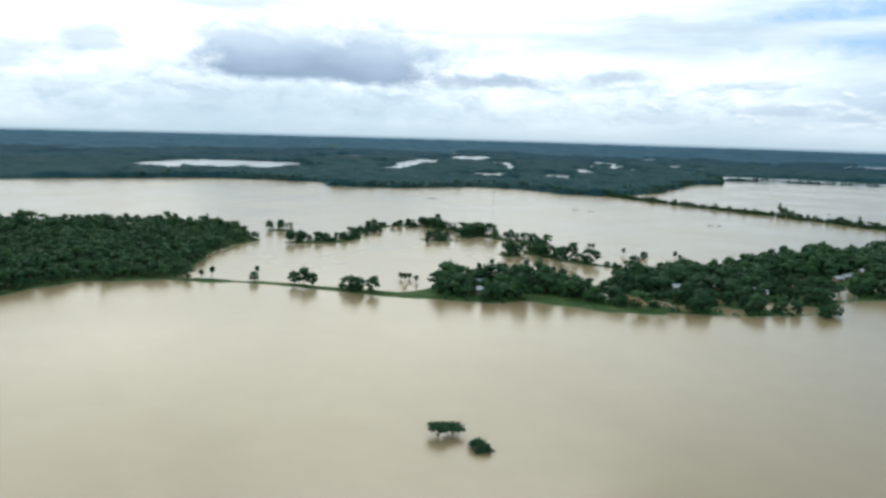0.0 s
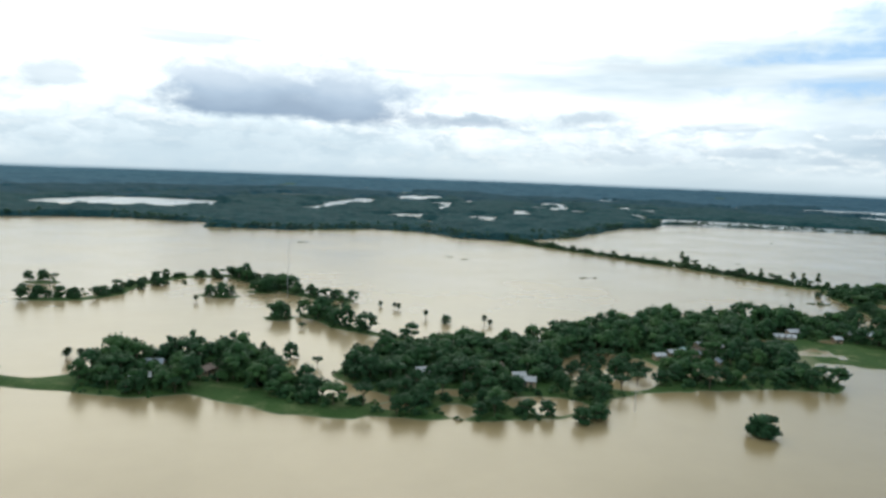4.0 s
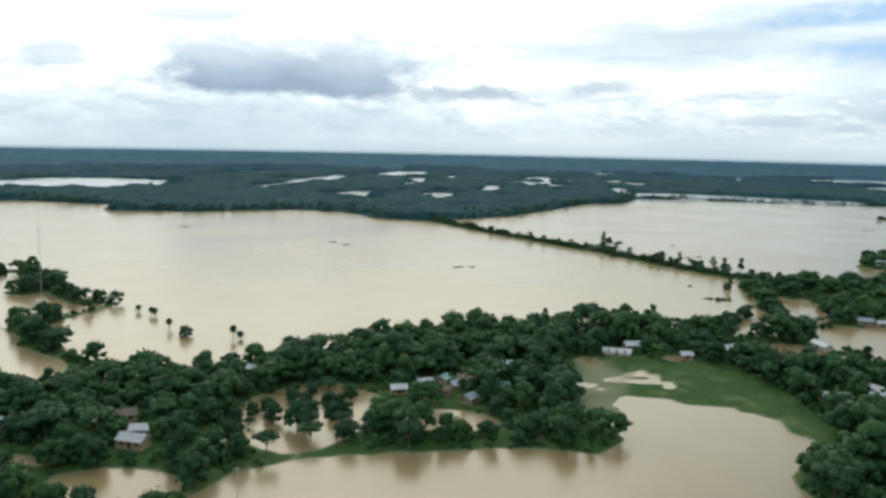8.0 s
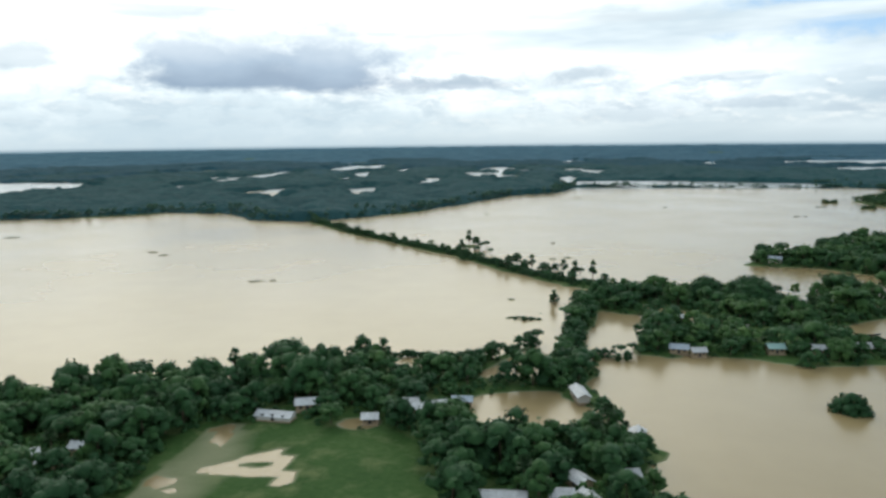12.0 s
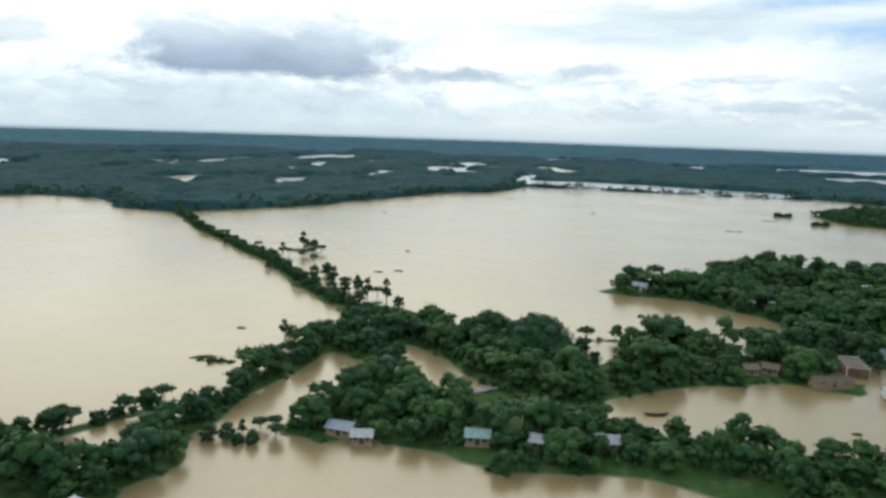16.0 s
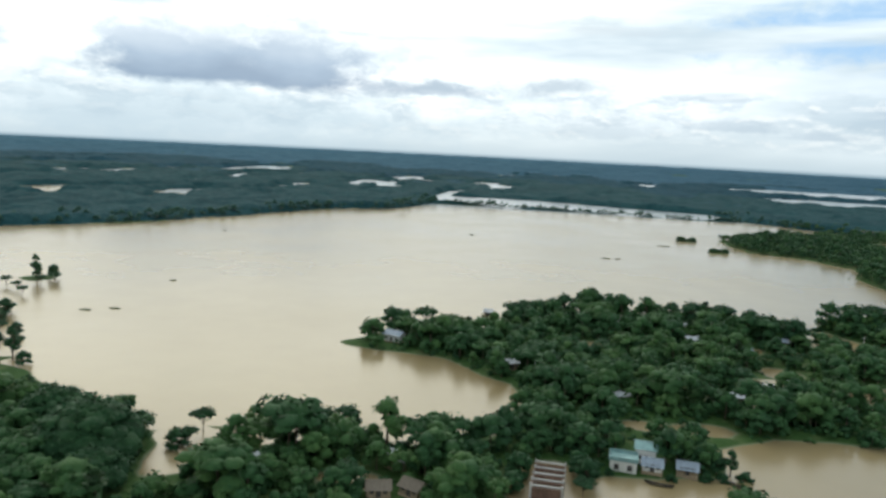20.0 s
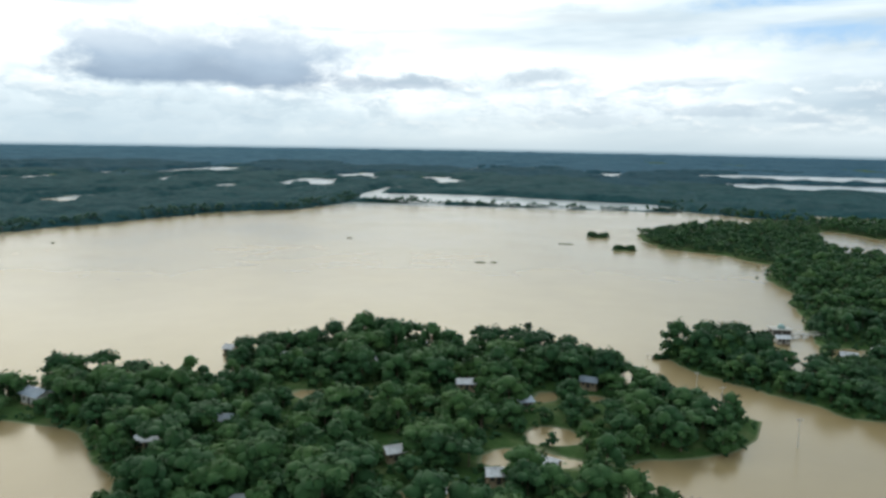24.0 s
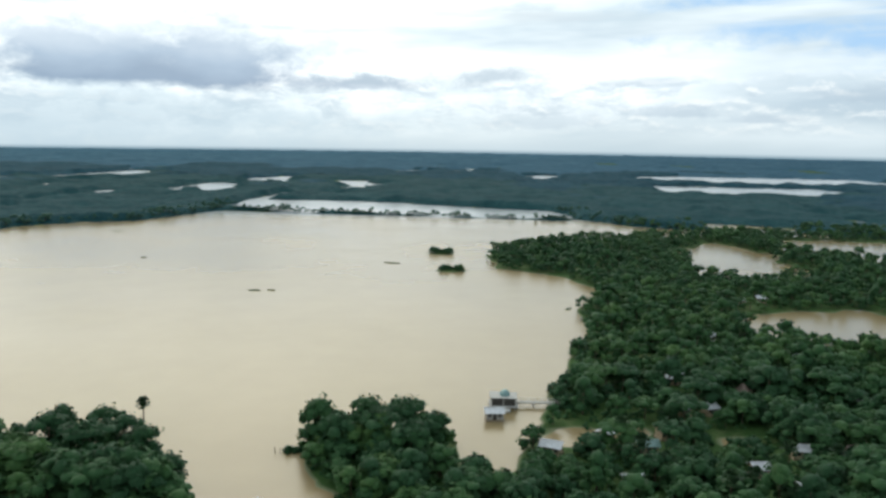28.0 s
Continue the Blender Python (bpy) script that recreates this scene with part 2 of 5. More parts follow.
CHANNELS = [[(177, 309, 1.5), (184, 315, 3.0), (190, 312, 3.5), (193, 302, 3.0)], [(163, 297, 1.5), (169, 301, 2.0)], [(296, 487, 5), (307, 471, 6.5), (319, 455, 6)], [(243, 511, 4), (262, 516, 3), (280, 522, 3), (292, 517, 4)]]
RIM_BANK = [(70, 214, 5), (90, 224, 3.5), (108, 232, 4)]
WEIR = [(347, 513, 2), (365, 517, 2)]
SPIT = [(258, 532, 4), (262, 541, 2.5), (268, 549, 1.5)]
ARM_INNER = [(278, 515, 10), (267, 488, 8), (264.5, 468, 5.5), (260.5, 439, 4.8), (259.5, 421, 4.8), (258, 405, 6), (259, 390, 8), (258, 376, 5), (265, 352, 4.5), (274, 319, 6)]
ARM_LINK = [(257, 404, 6), (265, 404, 1.5)]
ARM_HEAD = [(284, 413, 2), (292, 414, 7)]
REED_BANK = [(240, 1250, 6), (268, 1262, 5), (296, 1267, 4), (390, 1261.5, 3.4), (495, 1258.5, 2.6), (600, 1254, 2.6), (637.5, 1254, 6)]
ISLETS = [(546, 1013, 8.5, 4.8), (560.5, 947, 8, 4.6), (122, 187.5, 4.5, 4), (-130.5, 363, 12, 5), (-77, 313.5, 7, 6), (-112.5, 387, 10.5, 7),
          (190.5, 663, 7, 7), (480, 491, 12, 7.5), (456, 478, 14, 8), (-251, 375, 13.5, 6), (-210, 327, 6, 4.5)]

# standing water inside the land
PONDS = [(83, 254, 21, 28), (54, 201, 16, 8), (25, 208, 8, 4), (274, 437, 9.5, 25), (247, 351, 20, 14), (204, 388, 9, 7), (203, 338, 6, 4),
         (438, 503, 8.5, 14), (357, 499, 7, 13), (513, 598, 15, 4), (457, 630, 18, 4.5), (514, 641, 4, 6), (517, 613, 6.5, 6), (461, 547, 6, 3.5), (480, 549, 9, 4), (740, 1018, 34, 76), (752, 838, 48, 36), (811, 842, 60, 34), (850, 1090, 58, 62),
         (495, 577.5, 7.5, 4.5), (-37.5, 259, 12, 19.5), (124, 258, 12, 7), (183, 306, 12, 2.6), (621, 709, 7.5, 4.5), (930, 852, 80, 22), (397.5, 495, 7.5, 4),
         (5, 188, 5, 4), (27, 187, 6, 7), (56, 196, 9, 6), (66, 228, 3, 6), (101, 257, 3, 7), (-36, 219, 5, 8), (616, 705, 6, 4), (635, 714, 4, 3), (661, 711, 5, 3), (687, 728, 6, 4), (528, 643, 6, 3), (279, 318, 5, 5)]
FAR_PONDS = [(-668, 1233, 143, 164), (-958, 2457, 26, 247), (-863, 2661, 58, 272), (-614, 1700, 14, 139), (-337, 1598, 42, 200), (-157, 1170, 31, 89),
             (-31, 1190, 28, 78), (-254, 1968, 63, 199), (37, 1382, 20, 91), (105, 1634, 43, 116), (-99, 1168, 8, 74), (-133, 1522, 16, 107), (-152, 1691, 26, 120),
             (30, 1467, 20, 73), (-344, 2279, 27, 170), (110, 1868, 41, 120), (1090, 2184, 254, 188), (918, 1788, 116, 142), (1072, 1809, 55, 109), (806, 1207, 45, 45)]
pond_rng = random.Random(77)
while len(FAR_PONDS) < 74:
    bearing, away_by = radians(pond_rng.uniform(-48, 50)), 1250 + 1900 * pond_rng.random() ** 1.2
    FAR_PONDS.append((275 - away_by * math.sin(bearing), 184 + away_by * math.cos(bearing), pond_rng.uniform(9, 34) * (away_by / 1700), pond_rng.uniform(70, 120) * (away_by / 1700)))
FAR_PONDS = [p for p in FAR_PONDS if not (640 < p[0] < 790 and 1330 < p[1] < 1600)]

FIELD = [(159, 322), (165, 333), (189, 331), (216, 331), (223, 315), (229, 295), (233, 276), (230, 262), (221, 269), (221, 278), (201, 286), (189, 290), (176, 288), (173, 277), (172, 262), (164, 261), (161, 283), (162, 300)]
MEADOW = [(-68, 188), (-60, 200), (-45, 193), (-29, 182), (4, 177), (6, 172), (-7, 168), (-18, 168), (-38, 176)]
GREEN = [(318, 446), (329, 452), (345, 450), (359, 452), (360, 441), (354, 431), (337, 427), (328, 430)]


def land_depth(x, y):
    """Metres inland; negative over the flood."""
    d = np.full(np.shape(x), -1e9)
    for poly in (VILLAGE_WEST, VILLAGE_MAIN, HUB, EAST, NORTH_WEST):
        d = np.maximum(d, inside_poly(x, y, poly))
    for chain in (DIKE_FRONT, RING, DAM, ARM_OUTER, ARM_INNER, ARM_LINK, ARM_HEAD):
        d = np.maximum(d, inside_chain(x, y, chain))
    for oval in ISLETS:
        d = np.maximum(d, inside_oval(x, y, oval))
    for oval in PONDS:
        d = np.minimum(d, -inside_oval(x, y, oval))
    for chain in CHANNELS:
        d = np.minimum(d, -inside_chain(x, y, chain))
    for chain in (BELT, HEDGE, SPIT, WEIR, RIM_BANK):
        d = np.maximum(d, inside_chain(x, y, chain))
    near = d + 2.0 * smooth_noise(x, y, 13, 3) + 1.0 * smooth_noise(x, y, 5.5, 4)
    near = near + np.where((x > 650) & (y > 760), 9 * smooth_noise(x, y, 34, 13) + 6 * smooth_noise(x, y, 14, 14), 0.0)
    far = inside_poly(x, y, NORTH) + 9 * smooth_noise(x, y, 60, 5) + 4 * smooth_noise(x, y, 23, 6)
    ragged = 15 * smooth_noise(x, y, 38, 7) + 9 * smooth_noise(x, y, 17, 12)
    for oval in FAR_PONDS:
        far = np.minimum(far, -inside_block(x, y, oval) + ragged)
    far = np.maximum(far, inside_chain(x, y, REED_BANK) + 2 * smooth_noise(x, y, 20, 8))
    return np.maximum(near, far)


def far_rise(x, y):
    r = np.clip((np.hypot(x - MID[0], y - MID[1]) - 2300) / 1900, 0, 1)
    return 10 * r * r * (3 - 2 * r)


def ground_height(x, y):
    d = land_depth(x, y)
    h = np.clip(d * 0.22, -1.6, 0.75) + 0.12 * smooth_noise(x, y, 11, 9) * (d > 1)
    inner = inside_poly(x, y, FIELD)
    h = np.where((inner > 0) & (d > 0), np.clip((x - 168) / 50, 0.05, 0.4) + 0.08 * smooth_noise(x, y, 20, 10) + 0.09 * smooth_noise(x, y, 7, 11), h)
    return h + far_rise(x, y)


def graded(lo, a, b, hi, step, grow=1.07):
    """Coordinates at even steps from a to b and at growing ones beyond."""
    mid = list(np.arange(a, b + step, step))
    left, s, p = [], step, a
    while p > lo:
        s *= grow
        p -= s
        left.append(p)
    right, s, p = [], step, mid[-1]
    while p < hi:
        s *= grow
        p += s
        right.append(p)
    return np.array(left[::-1] + mid + right)


def mesh_of(name, verts, faces, material, smooth=True, corners=3):
    """One mesh object from arrays of places and corners."""
    me = bpy.data.meshes.new(name)
    verts, faces = np.asarray(verts, np.float32), np.asarray(faces, np.int32)
    me.vertices.add(len(verts))
    me.vertices.foreach_set("co", verts.ravel())
    me.loops.add(faces.size)
    me.loops.foreach_set("vertex_index", faces.ravel())
    me.polygons.add(len(faces))
    me.polygons.foreach_set("loop_start", np.arange(0, faces.size, corners, dtype=np.int32))
    if smooth:
        me.polygons.foreach_set("use_smooth", np.ones(len(faces), bool))
    me.update(calc_edges=True)
    me.materials.append(material)
    return me


def sheet(xs, ys, height, keep=None):
    gx, gy = np.meshgrid(xs, ys)
    nx, ny = len(xs), len(ys)
    verts = np.stack([gx, gy, height(gx, gy)], -1).reshape(-1, 3)
    i = (np.arange(ny - 1)[:, None] * nx + np.arange(nx - 1)[None]).ravel()
    faces = np.stack([i, i + 1, i + nx + 1, i + nx], -1)
    if keep is not None:
        ok = keep(verts[:, 0], verts[:, 1])
        faces = faces[ok[faces].any(1)]
        used = np.unique(faces)
        renum = np.zeros(len(verts), int)
        renum[used] = np.arange(len(used))
        verts, faces = verts[used], renum[faces]
    return verts, faces


# ground: silt and grass, one sheet out to the horizon
GROUND, n, l, b = shader("flood_plain_ground")
pos = place_of(n)
big, fine = noise_of(n, l, 0.035, 4.0, pos), noise_of(n, l, 0.6, 4.0, pos)
turf = ramp_of(n, [(0.25, (0.020, 0.050, 0.013)), (0.5, (0.033, 0.073, 0.019)), (0.75, (0.062, 0.102, 0.033))])
l.new(mixed(n, l, 0.45, big.outputs[0], fine.outputs[0]), turf.inputs[0])
sep = n.new("ShaderNodeSeparateXYZ")
l.new(pos, sep.inputs[0])
wet = n.new("ShaderNodeMapRange")
wet.inputs["From Min"].default_value, wet.inputs["From Max"].default_value = 0.02, 0.22
l.new(sep.outputs["Z"], wet.inputs["Value"])
bare = ramp_of(n, [(0.50, (0.0, 0.0, 0.0)), (0.68, (1.0, 1.0, 1.0))])
l.new(noise_of(n, l, 0.10, 5.0, pos, 0.65).outputs[0], bare.inputs[0])
turf_mud = mixed(n, l, bare.outputs[0], turf.outputs[0], (0.092, 0.120, 0.048))
l.new(mixed(n, l, wet.outputs[0], (0.165, 0.178, 0.105), turf_mud), b.inputs["Base Color"])
b.inputs["Roughness"].default_value = 0.9
b.inputs["Specular IOR Level"].default_value = 0.1
bump = n.new("ShaderNodeBump")
bump.inputs["Distance"].default_value = 0.25
l.new(fine.outputs[0], bump.inputs["Height"])
l.new(bump.outputs[0], b.inputs["Normal"])

gv, gf = sheet(graded(-4600, -320, 700, 4900, 3.8), graded(-3000, 150, 960, 4600, 3.8), ground_height)
ground = tagged(new("ground", mesh_of("ground", gv, gf, GROUND, True, 4)), "low silt flood plain with wet grass, half under water", "ground", kind="structure")

# flood water: muddy, nearly still, with a faint ripple
WATER, n, l, b = shader("muddy_flood_water")
pos = place_of(n)
silt = noise_of(n, l, 0.006, 4.0, pos)
silt2 = noise_of(n, l, 0.05, 3.0, pos)
col = ramp_of(n, [(0.3, (0.206, 0.158, 0.078)), (0.7, (0.258, 0.200, 0.104))])
l.new(mixed(n, l, 0.3, silt.outputs[0], silt2.outputs[0]), col.inputs[0])
wsep = n.new("ShaderNodeSeparateXYZ")
l.new(pos, wsep.inputs[0])
clear = n.new("ShaderNodeMapRange")          # beyond the lake: less silt, and pale sky reflection put into the colour
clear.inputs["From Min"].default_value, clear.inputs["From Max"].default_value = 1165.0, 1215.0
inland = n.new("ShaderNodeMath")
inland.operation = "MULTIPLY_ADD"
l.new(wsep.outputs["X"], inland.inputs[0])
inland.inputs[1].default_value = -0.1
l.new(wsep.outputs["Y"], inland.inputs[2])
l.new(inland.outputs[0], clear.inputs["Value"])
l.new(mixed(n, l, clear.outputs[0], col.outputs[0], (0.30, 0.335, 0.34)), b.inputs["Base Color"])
calm = n.new("ShaderNodeMapRange")
calm.inputs["From Min"].default_value, calm.inputs["From Max"].default_value = 0.35, 0.65
calm.inputs["To Min"].default_value, calm.inputs["To Max"].default_value = 0.19, 0.26
l.new(noise_of(n, l, 0.012, 3.0, pos).outputs[0], calm.inputs["Value"])
l.new(calm.outputs[0], b.inputs["Roughness"])
b.inputs["IOR"].default_value = 1.47
rip = noise_of(n, l, 0.55, 3.0, pos)
bump = n.new("ShaderNodeBump")
bump.inputs["Distance"].default_value, bump.inputs["Strength"].default_value = 0.03, 0.1
l.new(rip.outputs[0], bump.inputs["Height"])
l.new(bump.outputs[0], b.inputs["Normal"])
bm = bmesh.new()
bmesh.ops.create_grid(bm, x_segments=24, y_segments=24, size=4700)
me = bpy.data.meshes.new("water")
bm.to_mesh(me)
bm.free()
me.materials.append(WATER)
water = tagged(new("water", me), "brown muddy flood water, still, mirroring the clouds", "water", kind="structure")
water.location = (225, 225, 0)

# ---------------------------------------------------------------- cloudy sky behind the plain
SKY = bpy.data.materials.new("cloud_sky")
SKY.use_nodes = True
n, l = SKY.node_tree.nodes, SKY.node_tree.links
n.clear()
out, em = n.new("ShaderNodeOutputMaterial"), n.new("ShaderNodeEmission")
l.new(em.outputs[0], out.inputs["Surface"])
uv = n.new("ShaderNodeUVMap")
sp = n.new("ShaderNodeSeparateXYZ")
l.new(uv.outputs[0], sp.inputs[0])
AZ, EL = sp.outputs[0], sp.outputs[1]     # degrees left of north, degrees up


def calc(op, a, b=0.0, c=None):
    m = n.new("ShaderNodeMath")
    m.operation = op
    for k, v in enumerate((a, b) if c is None else (a, b, c)):
        if isinstance(v, (int, float)):
            m.inputs[k].default_value = v
        else:
            l.new(v, m.inputs[k])
    return m.outputs[0]


def sky_noise(sx, sy, detail, off, rough=0.55, warp=0.0, lift=0.0):
    v = n.new("ShaderNodeCombineXYZ")
    l.new(calc("MULTIPLY", AZ, sx), v.inputs[0])
    l.new(calc("MULTIPLY_ADD", EL, sy, lift * sy), v.inputs[1])
    v.inputs[2].default_value = off
    t = noise_of(n, l, 1.0, detail, v.outputs[0], rough)
    t.inputs["Distortion"].default_value = warp
    return t.outputs[0]


def step_up(v, lo, hi):
    m = n.new("ShaderNodeMapRange")
    m.interpolation_type = "SMOOTHSTEP"
    l.new(v, m.inputs["Value"])
    m.inputs["From Min"].default_value, m.inputs["From Max"].default_value = lo, hi
    return m.outputs[0]


lobes = sky_noise(0.20, 0.42, 3.0, 3.3, 0.5)
billow = calc("ADD", calc("MULTIPLY", lobes, 0.52), calc("MULTIPLY", sky_noise(0.60, 1.1, 6.0, 1.7, 0.62, 0.3), 0.48))


def cloud(az, el, w, h, rag=1.3, flat=1.6, edge=0.45):
    """A bank of cloud about a direction, ragged above and flat below: 0 to 1."""
    dx = calc("DIVIDE", calc("SUBTRACT", AZ, az), w)
    dy = calc("DIVIDE", calc("SUBTRACT", EL, el), h)
    dy = calc("MULTIPLY", dy, calc("MULTIPLY_ADD", calc("LESS_THAN", dy, 0.0), flat - 1.0, 1.0))
    r = calc("SQRT", calc("ADD", calc("MULTIPLY", dx, dx), calc("MULTIPLY", dy, dy)))
    return step_up(calc("ADD", calc("SUBTRACT", 1.0, r), calc("MULTIPLY", calc("SUBTRACT", billow, 0.5), rag * 2.1)), -0.1, edge + 0.35)


# veil of high white cloud, brightest round the hidden sun, with blue breaks
tone = sky_noise(0.06, 0.34, 4.0, 4.1, 0.55)
white = ramp_of(n, [(0.32, (0.68, 0.78, 0.84)), (0.47, (0.90, 0.97, 0.99)), (0.70, (1.24, 1.27, 1.26))])
l.new(tone, white.inputs[0])
glow = ramp_of(n, [(0.0, (0.70, 0.76, 0.82)), (1.0, (1.22, 1.20, 1.18))])
l.new(step_up(AZ, -32.0, 22.0), glow.inputs[0])
base = mixed(n, l, 1.0, white.outputs[0], glow.outputs[0], "MULTIPLY")
high = ramp_of(n, [(0.0, (1.0, 1.0, 1.0)), (1.0, (2.15, 1.98, 1.70))])
l.new(calc("MULTIPLY", step_up(EL, 7.3, 14.0), step_up(AZ, -48.0, 12.0)), high.inputs[0])
base = mixed(n, l, 1.0, base, high.outputs[0], "MULTIPLY")
streak = step_up(sky_noise(0.06, 0.55, 4.0, 7.7, 0.5), 0.38, 0.56)
blue_gap = cloud(-23, 8.8, 13, 4.2, 1.2, 1.0)
base = mixed(n, l, calc("MULTIPLY", calc("MULTIPLY", blue_gap, streak), 1.0), base, (0.42, 0.63, 0.88))
thin = step_up(sky_noise(0.07, 0.75, 3.0, 12.4, 0.5), 0.52, 0.72)
base = mixed(n, l, calc("MULTIPLY", calc("MULTIPLY", thin, step_up(EL, 3.5, 6.0)), 0.7), base, (0.66, 0.74, 0.80))
# rows of small cumulus towards the horizon
heap = sky_noise(0.34, 0.85, 6.0, 2.2, 0.60, 0.25)
heap_above = sky_noise(0.34, 0.85, 6.0, 2.2, 0.60, 0.25, 0.30)
row_v = step_up(heap, 0.42, 0.60)
row_band = calc("MULTIPLY", step_up(EL, 0.3, 1.2), calc("SUBTRACT", 1.0, step_up(EL, 3.4, 5.2)))
puff = ramp_of(n, [(0.0, (0.52, 0.62, 0.71)), (0.5, (0.70, 0.79, 0.85)), (1.0, (0.98, 1.01, 1.01))])
l.new(step_up(calc("SUBTRACT", heap, heap_above), -0.10, 0.13), puff.inputs[0])
base = mixed(n, l, calc("MULTIPLY", calc("MULTIPLY", row_v, row_band), 0.7), base, puff.outputs[0])
# haze low down, bluer under the cloud bank
low = calc("SUBTRACT", 1.0, step_up(EL, -0.7, 4.0))
base = mixed(n, l, calc("MULTIPLY", low, 0.72), base, (0.62, 0.705, 0.74))
base = mixed(n, l, calc("MULTIPLY", calc("SUBTRACT", 1.0, step_up(EL, -0.8, 0.7)), 0.6), base, (0.46, 0.57, 0.64))
bank = cloud(27, 1.4, 26, 3.2, 0.8, 1.0)
base = mixed(n, l, calc("MULTIPLY", bank, 0.62), base, (0.50, 0.63, 0.72))
# the grey cumulus with its lighter crown, and lesser ones
crown = cloud(21.0, 6.2, 13.0, 4.2, 1.8, 1.4, 0.6)
body = calc("MAXIMUM", cloud(19.0, 4.15, 9.4, 5.8, 0.9, 6.0, 0.35), calc("MAXIMUM", cloud(27.4, 4.3, 6.0, 5.4, 1.1, 5.0, 0.4), cloud(23.2, 4.2, 6.5, 4.6, 0.5, 6.0, 0.3)))
body = calc("MAXIMUM", body, calc("MULTIPLY", cloud(9.0, 3.9, 9.0, 1.0, 1.4, 2.0, 0.4), 0.7))
base = mixed(n, l, calc("MULTIPLY", crown, 0.30), base, (0.72, 0.80, 0.86))
lit = calc("ADD", calc("MULTIPLY", step_up(EL, 3.6, 7.6), 0.55), calc("MULTIPLY", lobes, 0.55))
shade = ramp_of(n, [(0.30, (0.29, 0.385, 0.51)), (0.55, (0.41, 0.52, 0.65)), (0.85, (0.68, 0.77, 0.86))])
l.new(lit, shade.inputs[0])
base = mixed(n, l, calc("MULTIPLY", body, 0.92), base, shade.outputs[0])
for az, el, w, h, k in ((-1.5, 4.5, 4.4, 1.5, 0.75), (-13, 2.0, 4.0, 0.8, 0.6), (8.5, 4.1, 5.0, 0.7, 0.7), (11, 3.4, 2.4, 0.6, 0.5), (-3.5, 9.0, 4.4, 0.7, 0.4), (38, 5.2, 3.0, 1.8, 0.6),
                        (-26, 3.0, 5.0, 1.0, 0.6), (45, 3.6, 7.0, 1.4, 0.5), (-34, 4.6, 5, 1.2, 0.5), (-19, 1.6, 3.0, 0.5, 0.5), (-6, 1.4, 6.0, 1.4, 0.4), (-11, 4.0, 4.0, 0.5, 0.35)):
    base = mixed(n, l, calc("MULTIPLY", cloud(az, el, w, h, 1.5, 2.6), k), base, (0.47, 0.57, 0.66))
base = mixed(n, l, calc("SUBTRACT", 1.0, step_up(EL, -0.85, -0.45)), base, (0.16, 0.27, 0.34))
l.new(base, em.inputs[0])
em.inputs[1].default_value = 1.0

verts, faces, angles = [], [], []
COLS, ROWS = 120, 24
for j in range(ROWS + 1):
    el = -2.0 + 30.0 * j / ROWS
    for i in range(COLS + 1):
        az = 88.0 - 168.0 * i / COLS
        verts.append((MID[0] - RIM * math.sin(radians(az)), MID[1] + RIM * math.cos(radians(az)), 75 + RIM * math.tan(radians(el))))
        angles.append((az, el))
for j in range(ROWS):
    for i in range(COLS):
        k = j * (COLS + 1) + i
        faces.append((k, k + 1, k + COLS + 2, k + COLS + 1))
me = mesh_of("backdrop_sky", verts, faces, SKY, True, 4)
layer = me.uv_layers.new(name="UVMap")
layer.data.foreach_set("uv", np.array(angles, np.float32)[np.array(faces).ravel()].ravel())
tagged(new("backdrop_sky", me), "bright cloudy sky with a grey cumulus bank", "sky", kind="structure")

# ---------------------------------------------------------------- plant forms


def ball(level):
    """An icosahedron split level times: directions and faces."""
    p = (1 + 5 ** 0.5) / 2
    v = [(-1, p, 0), (1, p, 0), (-1, -p, 0), (1, -p, 0), (0, -1, p), (0, 1, p), (0, -1, -p), (0, 1, -p), (p, 0, -1), (p, 0, 1), (-p, 0, -1), (-p, 0, 1)]
    v = [tuple(np.array(q) / math.hypot(1, p)) for q in v]
    f = [(0, 11, 5), (0, 5, 1), (0, 1, 7), (0, 7, 10), (0, 10, 11), (1, 5, 9), (5, 11, 4), (11, 10, 2), (10, 7, 6), (7, 1, 8),
         (3, 9, 4), (3, 4, 2), (3, 2, 6), (3, 6, 8), (3, 8, 9), (4, 9, 5), (2, 4, 11), (6, 2, 10), (8, 6, 7), (9, 8, 1)]
    for _ in range(level):
        halves, split = {}, []

        def half(a, b):
            key = (min(a, b), max(a, b))
            if key not in halves:
                m = np.array(v[a]) + np.array(v[b])
                v.append(tuple(m / np.linalg.norm(m)))
                halves[key] = len(v) - 1
            return halves[key]

        for a, b, c in f:
            x, y, z = half(a, b), half(b, c), half(c, a)
            split += [(a, x, z), (b, y, x), (c, z, y), (x, y, z)]
        f = split
    return np.array(v), np.array(f)


BALLS = [ball(k) for k in range(4)]


def lump(rng, r, squash, level=0):
    """A rough ball of foliage."""
    v, f = BALLS[level]
    v = v * r * (0.84 + 0.32 * rng.rand(len(v), 1))
    v[:, 2] *= squash
    return v, f


